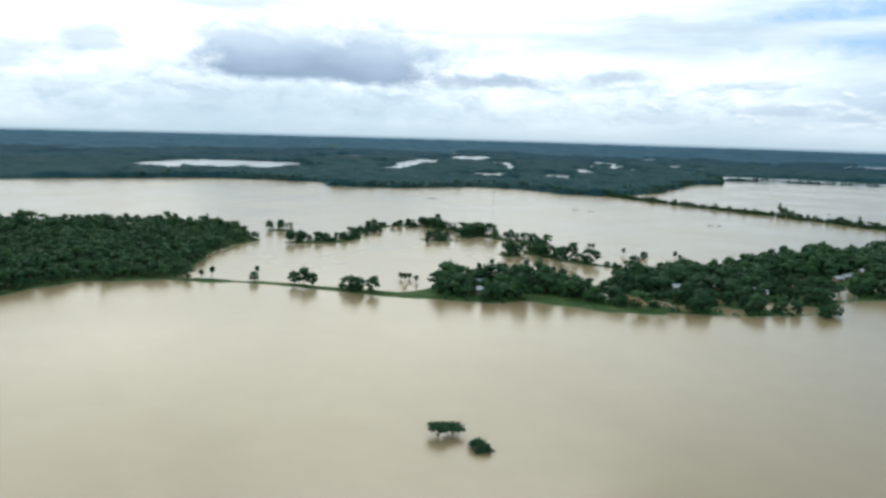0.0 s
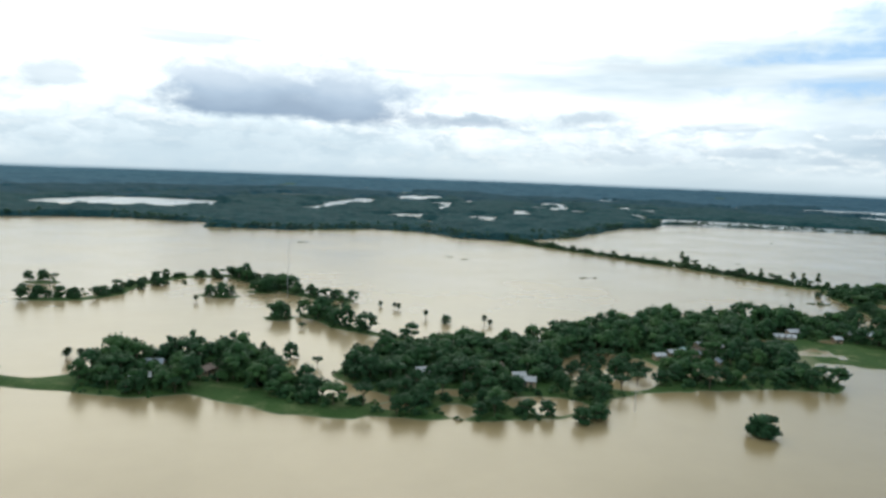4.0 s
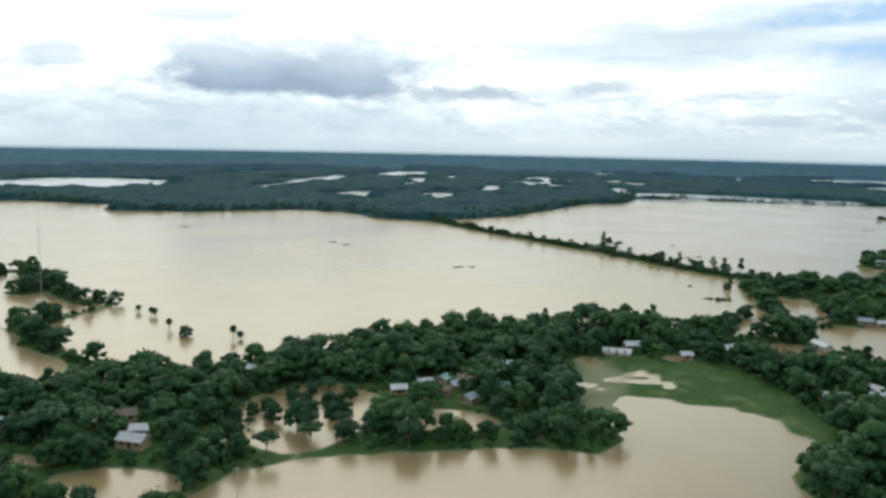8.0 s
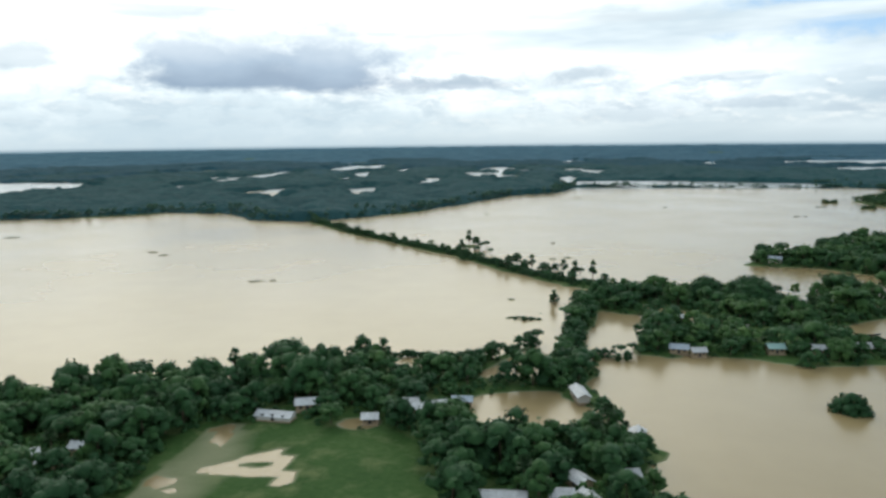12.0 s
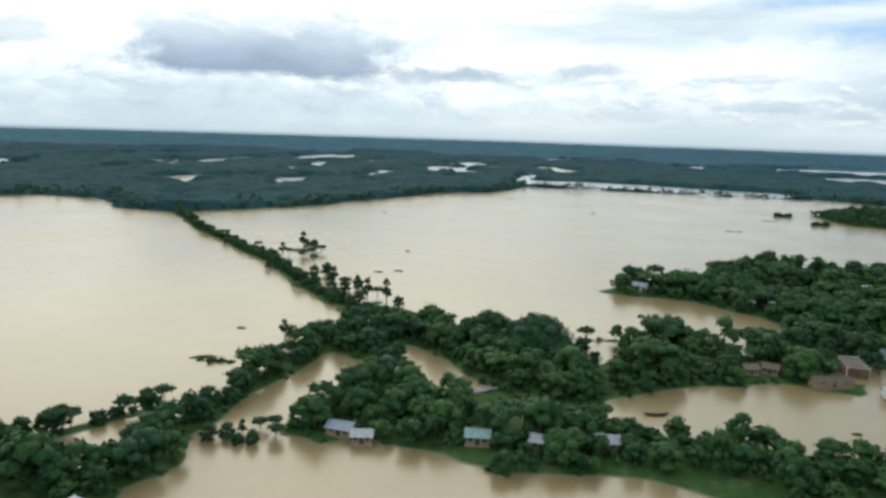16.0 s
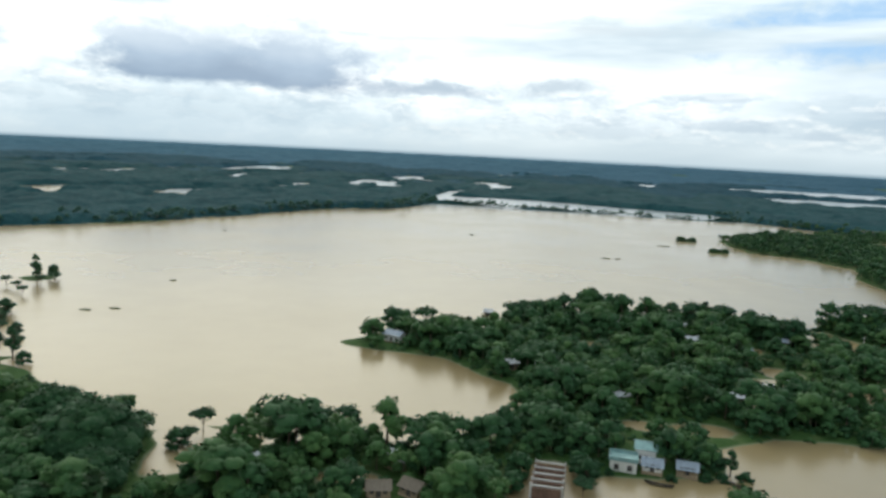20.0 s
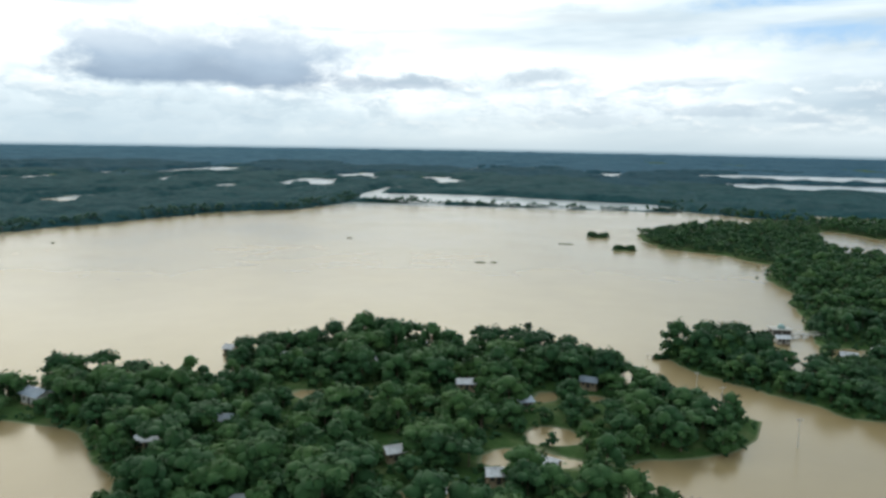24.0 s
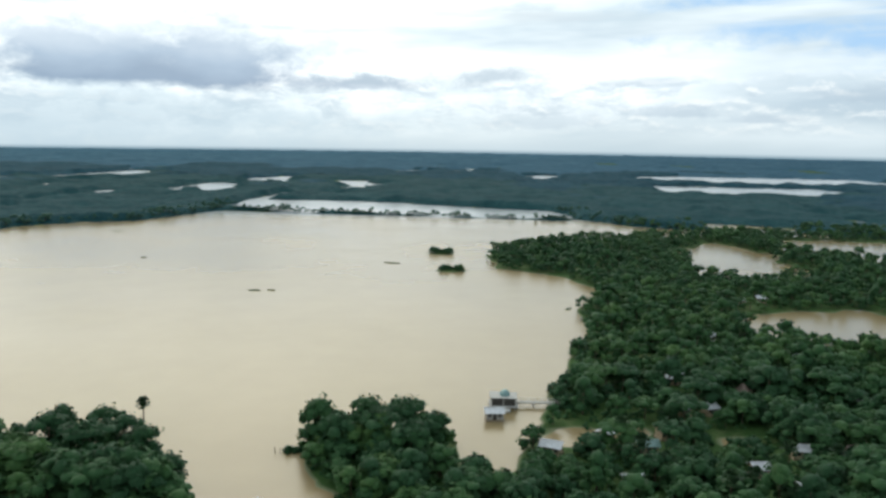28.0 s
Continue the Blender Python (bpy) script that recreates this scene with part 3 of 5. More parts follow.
def sprays(rng, shell, faces, count, size, loose=1.0, tufts=4):
    """Leaf sprays: small tilted triangles in tufts that stand off a crown, facing outwards and up on the whole."""
    tri = shell[faces]
    area = np.linalg.norm(np.cross(tri[:, 1] - tri[:, 0], tri[:, 2] - tri[:, 0]), axis=1) * np.where(tri[:, :, 2].mean(1) > -0.4, 1.0, 0.35)
    many = max(3, count // tufts)
    at = rng.choice(len(faces), many, p=area / area.sum())
    w = rng.dirichlet((1, 1, 1), many)
    c = (tri[at] * w[:, :, None]).sum(1)
    d = np.cross(tri[at, 1] - tri[at, 0], tri[at, 2] - tri[at, 0])
    d /= np.linalg.norm(d, axis=1, keepdims=True) + 1e-9
    d *= np.sign((d * c).sum(1, keepdims=True) + 1e-9)
    reach = np.abs(shell).max()
    c = c + d * reach * rng.uniform(0.02, 0.40, (many, 1))
    own = rng.randint(0, many, count)
    off = rng.normal(size=(count, 3))
    off *= reach * 0.30 / (np.linalg.norm(off, axis=1, keepdims=True) + 0.3) * 1.3
    c, d = c[own] + off, d[own] + off / reach * 2.4 + (0, 0, 0.65)
    d = d + rng.normal(size=(count, 3)) * loose
    d /= np.linalg.norm(d, axis=1, keepdims=True)
    a = np.cross(d, rng.normal(size=(count, 3)))
    a /= np.linalg.norm(a, axis=1, keepdims=True)
    b = np.cross(d, a)
    s = size * (0.55 + 0.9 * rng.rand(count, 1) ** 1.5)
    v = np.stack([c + a * s, c - a * s * 0.8 + b * 0.5 * s, c - b * s * 1.1 - a * s * 0.2], 1).reshape(-1, 3)
    return v, np.arange(count * 3).reshape(-1, 3)


def joined(pieces):
    vs, fs, k = [], [], 0
    for v, f in pieces:
        vs.append(v)
        fs.append(f + k)
        k += len(v)
    return np.concatenate(vs), np.concatenate(fs)


def tube(path, sides=5):
    """A tapering limb: places with radii along its middle."""
    vs, fs = [], []
    for i, (x, y, z, r) in enumerate(path):
        for s in range(sides):
            a = 2 * math.pi * s / sides
            vs.append((x + r * math.cos(a), y + r * math.sin(a), z))
            if i:
                k = i * sides
                q = (s + 1) % sides
                fs += [(k - sides + s, k - sides + q, k + q), (k - sides + s, k + q, k + s)]
    return np.array(vs, float), np.array(fs, int)


def lobe(rng, r, squash, level=1):
    """One rough clump of a crown, open below."""
    d, f = BALLS[level]
    v = d * r * (0.68 + 0.34 * rng.rand(len(d), 1))
    keep = f[d[f].mean(1)[:, 2] > -0.42]
    used = np.unique(keep)
    renum = np.zeros(len(v), int)
    renum[used] = np.arange(len(used))
    return v[used] * (1, 1, squash), renum[keep]


def broadleaf(seed, height, spread, clumps=5, skirt=4, squash=0.75, flat=0.45, low=0.2, leaves=70, size=0.40, level=1, limbs=True):
    """Crown and trunk of a broadleaf tree: clumps heaped into a dome or spread into an umbrella, over a looser skirt."""
    rng = np.random.RandomState(seed)
    crown, wood, tips = [], [], []
    base = height * low
    start = rng.uniform(0, 6.28)
    for k in range(clumps):
        frac = 0.0 if clumps == 1 else math.sqrt(k / (clumps - 1.0)) * 0.66
        a = start + 2.4 * k + rng.uniform(-0.35, 0.35)
        r = spread * (0.50 - 0.22 * frac) * (1.0 if clumps < 20 else 0.55) * rng.uniform(0.82, 1.14)
        far = spread * frac * rng.uniform(0.85, 1.1)
        z = height - r * squash - (height - base) * flat * frac ** 1.6 * rng.uniform(0.6, 1.3)
        tips.append((far * math.cos(a), far * math.sin(a), z, r, squash, level))
    for k in range(skirt):
        a = start + 6.283 * (k + rng.uniform(-0.3, 0.3)) / skirt
        r = spread * rng.uniform(0.34, 0.48)
        far = spread * rng.uniform(0.48, 0.68)
        tips.append((far * math.cos(a), far * math.sin(a), base + (height - base) * rng.uniform(0.12, 0.42), r, 0.8, max(0, level - 1)))
    weight = sum(t[3] ** 2 for t in tips)
    for x, y, z, r, q, lev in tips:
        core, f = lobe(rng, r, q, lev)
        crown.append((core + (x, y, z), f))
        many = int(leaves * r * r / weight)
        if many > 2:
            v, g = sprays(rng, core, f, many, size, 0.75)
            crown.append((v + (x, y, z), g))
    t = 0.026 * height
    if limbs:
        wood.append(tube([(0, 0, -0.9, t * 1.4), (0.05, 0, height * 0.15, t), (0.1, 0.1, height * 0.5, t * 0.75), (0, 0, height * 0.8, t * 0.3)]))
        for x, y, z, *_ in tips[1:7]:
            wood.append(tube([(0.05, 0.05, height * max(low, 0.12) * 0.9, t * 0.6), (x * 0.5, y * 0.5, z * 0.75, t * 0.42), (x * 0.9, y * 0.9, z, t * 0.2)], 4))
    else:
        wood.append(tube([(0, 0, -0.9, t * 1.3), (0, 0, height * 0.6, t * 0.7)], 3))
    return joined(crown), joined(wood)


def palm(seed, height, fronds=15, reach=2.3):
    """A sugar palm: bare trunk, ball of stiff fan fronds."""
    rng = np.random.RandomState(seed)
    crown = []
    for k in range(fronds):
        a, up = 2.4 * k, math.radians(-35 + 115 * (k + 0.5) / fronds)
        dx, dy, dz = math.cos(a) * math.cos(up), math.sin(a) * math.cos(up), math.sin(up)
        base = np.array((dx, dy, dz))
        side = np.array((-math.sin(a), math.cos(a), 0))
        c = base * reach * 0.45
        pts = [c]
        for s in np.linspace(-1.15, 1.15, 7):
            pts.append(c + (base * math.cos(s) + side * math.sin(s)) * reach * (0.5 + 0.1 * rng.rand()) + (0, 0, -0.25 * abs(s)))
        v = np.array(pts)
        f = np.array([(0, i, i + 1) for i in range(1, 7)])
        crown.append((v + (0, 0, height), f))
        crown.append((np.array([(0, 0, height), tuple(c + (0, 0, height) + side * 0.07), tuple(c + (0, 0, height) - side * 0.07)]), np.array([(0, 1, 2)])))
    v, f = lump(rng, reach * 0.5, 0.9, 1)
    crown.append((v + (0, 0, height), f))
    wood = tube([(0, 0, -0.6, 0.28), (0.1, 0.05, height * 0.4, 0.19), (0.05, 0.1, height, 0.16)], 6)
    return joined(crown), wood


def bamboo(seed, height, stems=16):
    """An arching clump of bamboo."""
    rng = np.random.RandomState(seed)
    crown, wood = [], []
    for k in range(stems):
        a, lean = 2.4 * k, 0.8 + 2.6 * (k / stems)
        h = height * (0.75 + 0.3 * rng.rand())
        path = [(math.cos(a) * lean * q ** 2.2 + 0.3 * math.cos(a), math.sin(a) * lean * q ** 2.2 + 0.3 * math.sin(a), h * (q - 0.12 * q ** 4), 0.07 * (1.1 - q)) for q in (0, 0.4, 0.75, 1)]
        wood.append(tube(path, 3))
        for q in (0.5, 0.7, 0.85, 1.0):
            x, y, z = math.cos(a) * (lean * q ** 2.2 + 0.3), math.sin(a) * (lean * q ** 2.2 + 0.3), h * (q - 0.12 * q ** 4)
            v, f = sprays(rng, BALLS[0][0] * 0.75, BALLS[0][1], 9, 0.36, 0.9)
            crown.append((v + (x, y, z), f))
    for z in (0.35, 0.6):
        v, f = lump(rng, 1.6, 1.2, 1)
        crown.append((v + (0, 0, height * z), f))
    return joined(crown), joined(wood)


def placed(form, x, y, z, turn, s, sz):
    c, q = math.cos(turn), math.sin(turn)
    v, f = form
    out = np.empty_like(v)
    out[:, 0] = (v[:, 0] * c - v[:, 1] * q) * s + x
    out[:, 1] = (v[:, 0] * q + v[:, 1] * c) * s + y
    out[:, 2] = v[:, 2] * sz + z
    return out, f


# name, label, forms near, forms of a wood
BROAD = [broadleaf(11, 9.0, 4.4, 9, 6, 0.85, 0.6, 0.15, 560, 0.40, 0), broadleaf(12, 7.6, 4.4, 9, 6, 0.78, 0.45, 0.12, 540, 0.40, 0),
         broadleaf(13, 9.4, 4.2, 10, 6, 0.95, 0.8, 0.15, 560, 0.40, 0), broadleaf(14, 7.4, 4.8, 10, 0, 0.48, 0.25, 0.45, 460, 0.40, 0)]
TALL = [broadleaf(21, 11.5, 2.9, 8, 6, 1.0, 1.2, 0.25, 420, 0.36, 0), broadleaf(22, 10.5, 2.8, 6, 4, 0.95, 0.9, 0.42, 380, 0.36, 0)]
DOME = [broadleaf(31, 12.5, 11.0, 60, 24, 0.62, 0.6, 0.10, 3600, 0.48, 0)]
SHRUB = [broadleaf(41, 3.8, 2.9, 5, 4, 0.85, 0.7, 0.0, 230, 0.33, 0), broadleaf(42, 3.0, 2.7, 5, 4, 0.8, 0.6, 0.0, 230, 0.33, 0)]
PALMS = [palm(51, 6.8, 17, 2.0), palm(52, 5.6, 17, 1.9)]
CANES = [bamboo(61, 8.0)]
WOODS = [broadleaf(70 + k, h, w, c, q, z, d, low, 225, 0.52, 0, False) for k, (h, w, c, q, z, d, low) in enumerate((
    (8.6, 4.6, 6, 4, 0.82, 0.6, 0.10), (7.4, 4.6, 6, 4, 0.72, 0.45, 0.10), (9.2, 4.2, 6, 5, 0.95, 0.8, 0.12), (7.2, 5.0, 7, 3, 0.60, 0.35, 0.12), (5.4, 3.8, 4, 4, 0.8, 0.5, 0.05),
    (10.2, 3.8, 6, 5, 1.0, 1.0, 0.15), (8.2, 5.4, 8, 2, 0.48, 0.25, 0.40), (8.6, 4.9, 7, 4, 0.78, 0.6, 0.12), (6.4, 4.0, 5, 4, 0.85, 0.6, 0.05), (9.2, 5.2, 7, 4, 0.7, 0.5, 0.12)))]
UNDER = [broadleaf(91, 3.4, 3.0, 2, 2, 0.75, 0.5, 0.0, 14, 0.5, 0, False), broadleaf(92, 2.6, 2.8, 2, 2, 0.7, 0.5, 0.0, 14, 0.5, 0, False)]
PLAIN_WOODS = [broadleaf(78 + k, h, w, c, 2, z, 0.5, 0.1, 100, 0.72, 0, False) for k, (h, w, c, z) in enumerate(((8.6, 4.7, 4, 0.85), (7.2, 4.8, 4, 0.7), (9.8, 4.2, 4, 1.0), (7.8, 5.2, 5, 0.55), (5.6, 4.0, 3, 0.8)))]
FAR_WOODS = [broadleaf(81 + k, h, w, 3, 2, z, 0.5, 0.1, 44, 0.66, 0, False) for k, (h, w, z) in enumerate(((8.2, 4.6, 0.8), (7.0, 4.8, 0.65), (9.4, 4.2, 0.95), (6.0, 4.4, 0.75)))]

forms = {}


def proto(kind, index, crown_leaf):
    """Shared meshes of one plant form."""
    key = (kind, index)
    if key not in forms:
        c, w = {"broadleaf_tree": BROAD, "tall_tree": TALL, "rain_tree": DOME, "shrub": SHRUB, "palm_tree": PALMS, "bamboo_clump": CANES}[kind][index]
        forms[key] = (mesh_of("crown", *c, crown_leaf, False), mesh_of("trunk", *w, BARK, True))
    return forms[key]


def height_at(x, y):
    return float(ground_height(np.array([float(x)]), np.array([float(y)]))[0])


LABELS = {
    "broadleaf_tree": "round-crowned dark green broadleaf tree standing in the flood",
    "tall_tree": "tall narrow dark green tree above the water",
    "rain_tree": "huge spreading rain tree with a wide domed crown",
    "shrub": "low bushy green shrub at the water's edge",
    "palm_tree": "sugar palm with a bare trunk and fan-leaved ball of fronds",
    "bamboo_clump": "arching clump of green bamboo",
}
CATS = {"broadleaf_tree": "tree", "tall_tree": "tree", "rain_tree": "tree", "shrub": "shrub", "palm_tree": "palm", "bamboo_clump": "bamboo"}
planted = []


def plant(kind, x, y, s=1.0, index=None, turn=None, drop=0.0, group=""):
    n_forms = {"broadleaf_tree": 4, "tall_tree": 2, "rain_tree": 1, "shrub": 2, "palm_tree": 2, "bamboo_clump": 1}[kind]
    index = random.randrange(n_forms) if index is None else index
    crown, trunk = proto(kind, index, LEAF_PALM if kind == "palm_tree" else LEAF)
    top = tagged(new(kind), LABELS[kind], CATS[kind], group or CATS[kind] + "s of the flood plain")
    top.matrix_basis = pose(x, y, max(height_at(x, y), -0.9) - drop, 0, 0, random.uniform(0, 360) if turn is None else turn) @ Matrix.Diagonal((s, s, s * random.uniform(0.92, 1.1), 1))
    for name, me in (("trunk", trunk), ("crown", crown)):
        ob = new(name, me)
        ob.parent = top
    planted.append((x, y, 3.0 * s))
    return top


# ---------------------------------------------------------------- houses


def part(name, bm, material, parent, label=""):
    me = bpy.data.meshes.new(name)
    bm.to_mesh(me)
    bm.free()
    me.materials.append(material)
    ob = new(name, me)
    ob.parent = parent
    if label:
        tagged(ob, label)
    return ob


def box(w, d, h, x=0, y=0, z=0, bevel=0.0, rot=None):
    bm = bmesh.new()
    bmesh.ops.create_cube(bm, size=1)
    bmesh.ops.scale(bm, vec=(w, d, h), verts=bm.verts)
    if bevel:
        bmesh.ops.bevel(bm, geom=bm.edges[:], offset=bevel, segments=1, affect="EDGES")
    if rot is not None:
        bmesh.ops.rotate(bm, cent=(0, 0, 0), matrix=rot, verts=bm.verts)
    bmesh.ops.translate(bm, vec=(x, y, z + (0 if rot is not None else h / 2)), verts=bm.verts)
    return bm


def gable_body(w, d, h, rise):
    """Four walls with two gables."""
    bm = bmesh.new()
    v = [bm.verts.new(p) for p in ((-w / 2, -d / 2, -0.8), (w / 2, -d / 2, -0.8), (w / 2, d / 2, -0.8), (-w / 2, d / 2, -0.8),
                                   (-w / 2, -d / 2, h), (w / 2, -d / 2, h), (w / 2, d / 2, h), (-w / 2, d / 2, h), (-w / 2, 0, h + rise), (w / 2, 0, h + rise))]
    for f in ((0, 1, 5, 4), (2, 3, 7, 6), (1, 2, 6, 9, 5), (3, 0, 4, 8, 7), (4, 5, 9, 8), (7, 8, 9, 6), (0, 3, 2, 1)):
        bm.faces.new([v[i] for i in f])
    return bm


def ribbed(w, run, thick=0.06):
    """A sheet-metal slope with standing ribs."""
    bm = bmesh.new()
    n_r = max(6, int(w / 0.8))
    rows = []
    for i in range(n_r * 2 + 1):
        x = -w / 2 + w * i / (n_r * 2)
        z = 0.05 if i % 2 else 0.0
        rows.append([bm.verts.new((x, 0, z)), bm.verts.new((x, run, z)), bm.verts.new((x, run, z - thick)), bm.verts.new((x, 0, z - thick))])
    for a, c in zip(rows, rows[1:]):
        for k in range(4):
            bm.faces.new((a[k], c[k], c[(k + 1) % 4], a[(k + 1) % 4]))
    bm.faces.new(rows[0][::-1])
    bm.faces.new(rows[-1])
    bmesh.ops.recalc_face_normals(bm, faces=bm.faces[:])
    return bm


ROOF_WORDS = {"grey_tin_sheet": "grey tin", "blue_tin_sheet": "blue-painted tin", "teal_tin_sheet": "teal-painted tin", "rusted_tin_sheet": "rusty brown tin", "weathered_thatch": "weathered thatch"}
WALL_WORDS = {"mud_and_bamboo_wall": "mud and bamboo", "whitewashed_wall": "whitewashed", "stained_concrete": "grey concrete", "grey_tin_sheet": "tin-sheet"}
house_forms = {}


def house(w, d, h, roof, wall, rise=1.3):
    """A gabled village house; its ridge runs along x."""
    key = (w, d, h, roof.name, wall.name, rise)
    if key in house_forms:
        return house_forms[key], True
    top = tagged(new("village_house"), f"{WALL_WORDS[wall.name]} village house under a {ROOF_WORDS[roof.name]} gable roof", "house", "village houses")
    part("wall", gable_body(w, d, h, rise), wall, top)
    over = 0.55
    run = math.hypot(d / 2, rise) * (1 + over / (d / 2))
    for s in (1, -1):
        bm = ribbed(w + 1.0, run)
        tilt = math.atan2(rise, d / 2)
        bmesh.ops.rotate(bm, cent=(0, 0, 0), matrix=Matrix.Rotation(-tilt, 3, "X"), verts=bm.verts)
        if s < 0:
            bmesh.ops.rotate(bm, cent=(0, 0, 0), matrix=Matrix.Rotation(math.pi, 3, "Z"), verts=bm.verts)
        bmesh.ops.translate(bm, vec=(0, 0, h + rise + 0.1), verts=bm.verts)
        part("roof_slope", bm, roof, top)
    part("ridge_cap", box(w + 1.0, 0.4, 0.1, 0, 0, h + rise + 0.08), roof, top)
    part("door", box(1.0, 0.1, 1.9, 0, -d / 2 - 0.03, 0.1), DARK_OPEN, top)
    for x in (-w * 0.3, w * 0.3):
        win = part("window", box(0.9, 0.1, 0.9, x, -d / 2 - 0.03, 1.0), DARK_OPEN, top)
    part("plinth", box(w + 0.5, d + 0.5, 1.2, 0, 0, -1.0), MUD_WALL, top)
    house_forms[key] = top
    return top, False


def put_house(x, y, turn, w=8.0, d=5.0, h=2.6, roof=None, wall=None, rise=1.3):
    roof, wall = roof or TIN, wall or MUD_WALL
    w, d, h, rise = w * 0.76, d * 0.8, h * 0.92, rise * 0.8
    m = pose(x, y, max(height_at(x, y), 0.1) + 0.15, 0, 0, turn)
    top, again = house(w, d, h, roof, wall, rise)
    if again:
        top = copy_thing(top, m)
    else:
        top.matrix_basis = m
    planted.append((x, y, max(w, d) * 0.55))
    return top


def flat_building(name, label, x, y, turn, w, d, storeys, wall, parapet):
    """A concrete house with a flat roof, parapet and rows of windows."""
    top = tagged(new(name), label, "building")
    h = 3.1 * storeys
    part("wall", box(w, d, h + 0.8, 0, 0, -0.8), wall, top)
    part("roof", box(w + 0.7, d + 0.7, 0.22, 0, 0, h), parapet, top)
    for a, b2, c, e in ((w + 0.5, 0.15, 0, d / 2 + 0.2), (w + 0.5, 0.15, 0, -d / 2 - 0.2), (0.15, d + 0.5, w / 2 + 0.2, 0), (0.15, d + 0.5, -w / 2 - 0.2, 0)):
        part("parapet", box(a, b2, 0.7, c, e, h + 0.22), parapet, top)
    for s in range(storeys):
        k = max(2, int(w / 2.6))
        for i in range(k):
            wx = -w / 2 + w * (i + 0.5) / k
            win = part("window", box(1.1, 0.12, 1.2, wx, -d / 2 - 0.04, 3.1 * s + 1.0), DARK_OPEN, top)
            part("sill", box(1.4, 0.3, 0.08, wx, -d / 2 - 0.12, 3.1 * s + 0.9), CONCRETE, win)
        for i in range(2):
            part("window", box(0.12, 1.1, 1.2, w / 2 + 0.04, -d / 4 + i * d / 2, 3.1 * s + 1.0), DARK_OPEN, top)
    top.matrix_basis = pose(x, y, max(height_at(x, y), 0.1) - 0.8, 0, 0, turn)
    planted.append((x, y, max(w, d) * 0.6))
    return top


# landmarks
put_house(178, 336, -4, 13, 5, 1.5, TIN, WHITE_WALL, 1.0)
put_house(260.5, 363, -76, 12, 4.2, 2.2, TIN, CONCRETE, 1.0)
put_house(296, 414, -8, 8, 5, 2.2, TIN_BLUE, MUD_WALL)
put_house(302, 411, 10, 6, 4, 2.4, TIN, MUD_WALL, 1.1)
put_house(328.5, 416, 5, 7, 5, 2.5, TIN_TEAL, MUD_WALL)
put_house(343.5, 417, -8, 7, 4.5, 2.2, TIN, MUD_WALL)
put_house(358, 420, 4, 7, 4.5, 2.5, TIN, MUD_WALL)
put_house(219, 345, 20, 12, 5, 2.6, TIN, MUD_WALL)
put_house(184.5, 343.5, 16, 8, 5, 2.6, TIN, MUD_WALL)
put_house(380, 607, -20, 9, 6, 3.0, TIN_BLUE, WHITE_WALL)
put_house(426, 483, 12, 15, 5, 1.6, THATCH, MUD_WALL, 1.7)
put_house(411, 491, -25, 6, 4.5, 2.2, THATCH, MUD_WALL)
put_house(404, 489, 15, 6, 4.5, 2.2, THATCH, MUD_WALL)
put_house(441, 478, -10, 6, 5, 2.2, TIN, WHITE_WALL)
put_house(451, 476, 8, 8, 5, 2.4, TIN_BLUE, MUD_WALL)
put_house(470, 518, -8, 5.5, 4.0, 1.8, TIN_BLUE, MUD_WALL)


def brick_shell(x, y, turn, w, d):
    """An unfinished brick building without its roof, open bays in a row, standing in water."""
    top = tagged(new("unfinished_building"), "rusty brown unfinished brick building without a roof, standing in water", "building")
    for s in (-1, 1):
        part("long_wall", box(0.3, d, 4.0, s * w / 2, 0, -1.0), BRICKWORK, top)
    for i in range(5):
        y2 = -d / 2 + 0.15 + (d - 0.3) * i / 4
        part("cross_wall", box(w - 0.3, 0.3, 3.6, 0, y2, -1.0), BRICKWORK, top)
        part("tie_beam", box(w + 0.3, 0.35, 0.3, 0, y2, 3.004), CONCRETE, top)
    for s in (-1, 1):
        for i in range(5):
            part("column", box(0.4, 0.4, 4.6, s * (w / 2 + 0.02), -d / 2 + 0.15 + (d - 0.3) * i / 4, -1.0), CONCRETE, top)
    top.matrix_basis = pose(x, y, 0, 0, 0, turn)
    planted.append((x, y, 8.0))


brick_shell(438.5, 503, -3, 6.5, 12.5)
put_house(-85, 192, 6, 9, 5, 2.6, TIN, MUD_WALL)
flat_building("white_house", "white concrete house at the waterside with a flat roof", 455.5, 517, -6, 6.0, 4.4, 1, WHITE_WALL, TIN_TEAL)
put_house(461, 522, -6, 6, 4.5, 4.0, TIN_TEAL, WHITE_WALL)
put_house(462, 517, -6, 5.5, 4, 1.9, TIN_BLUE, WHITE_WALL)

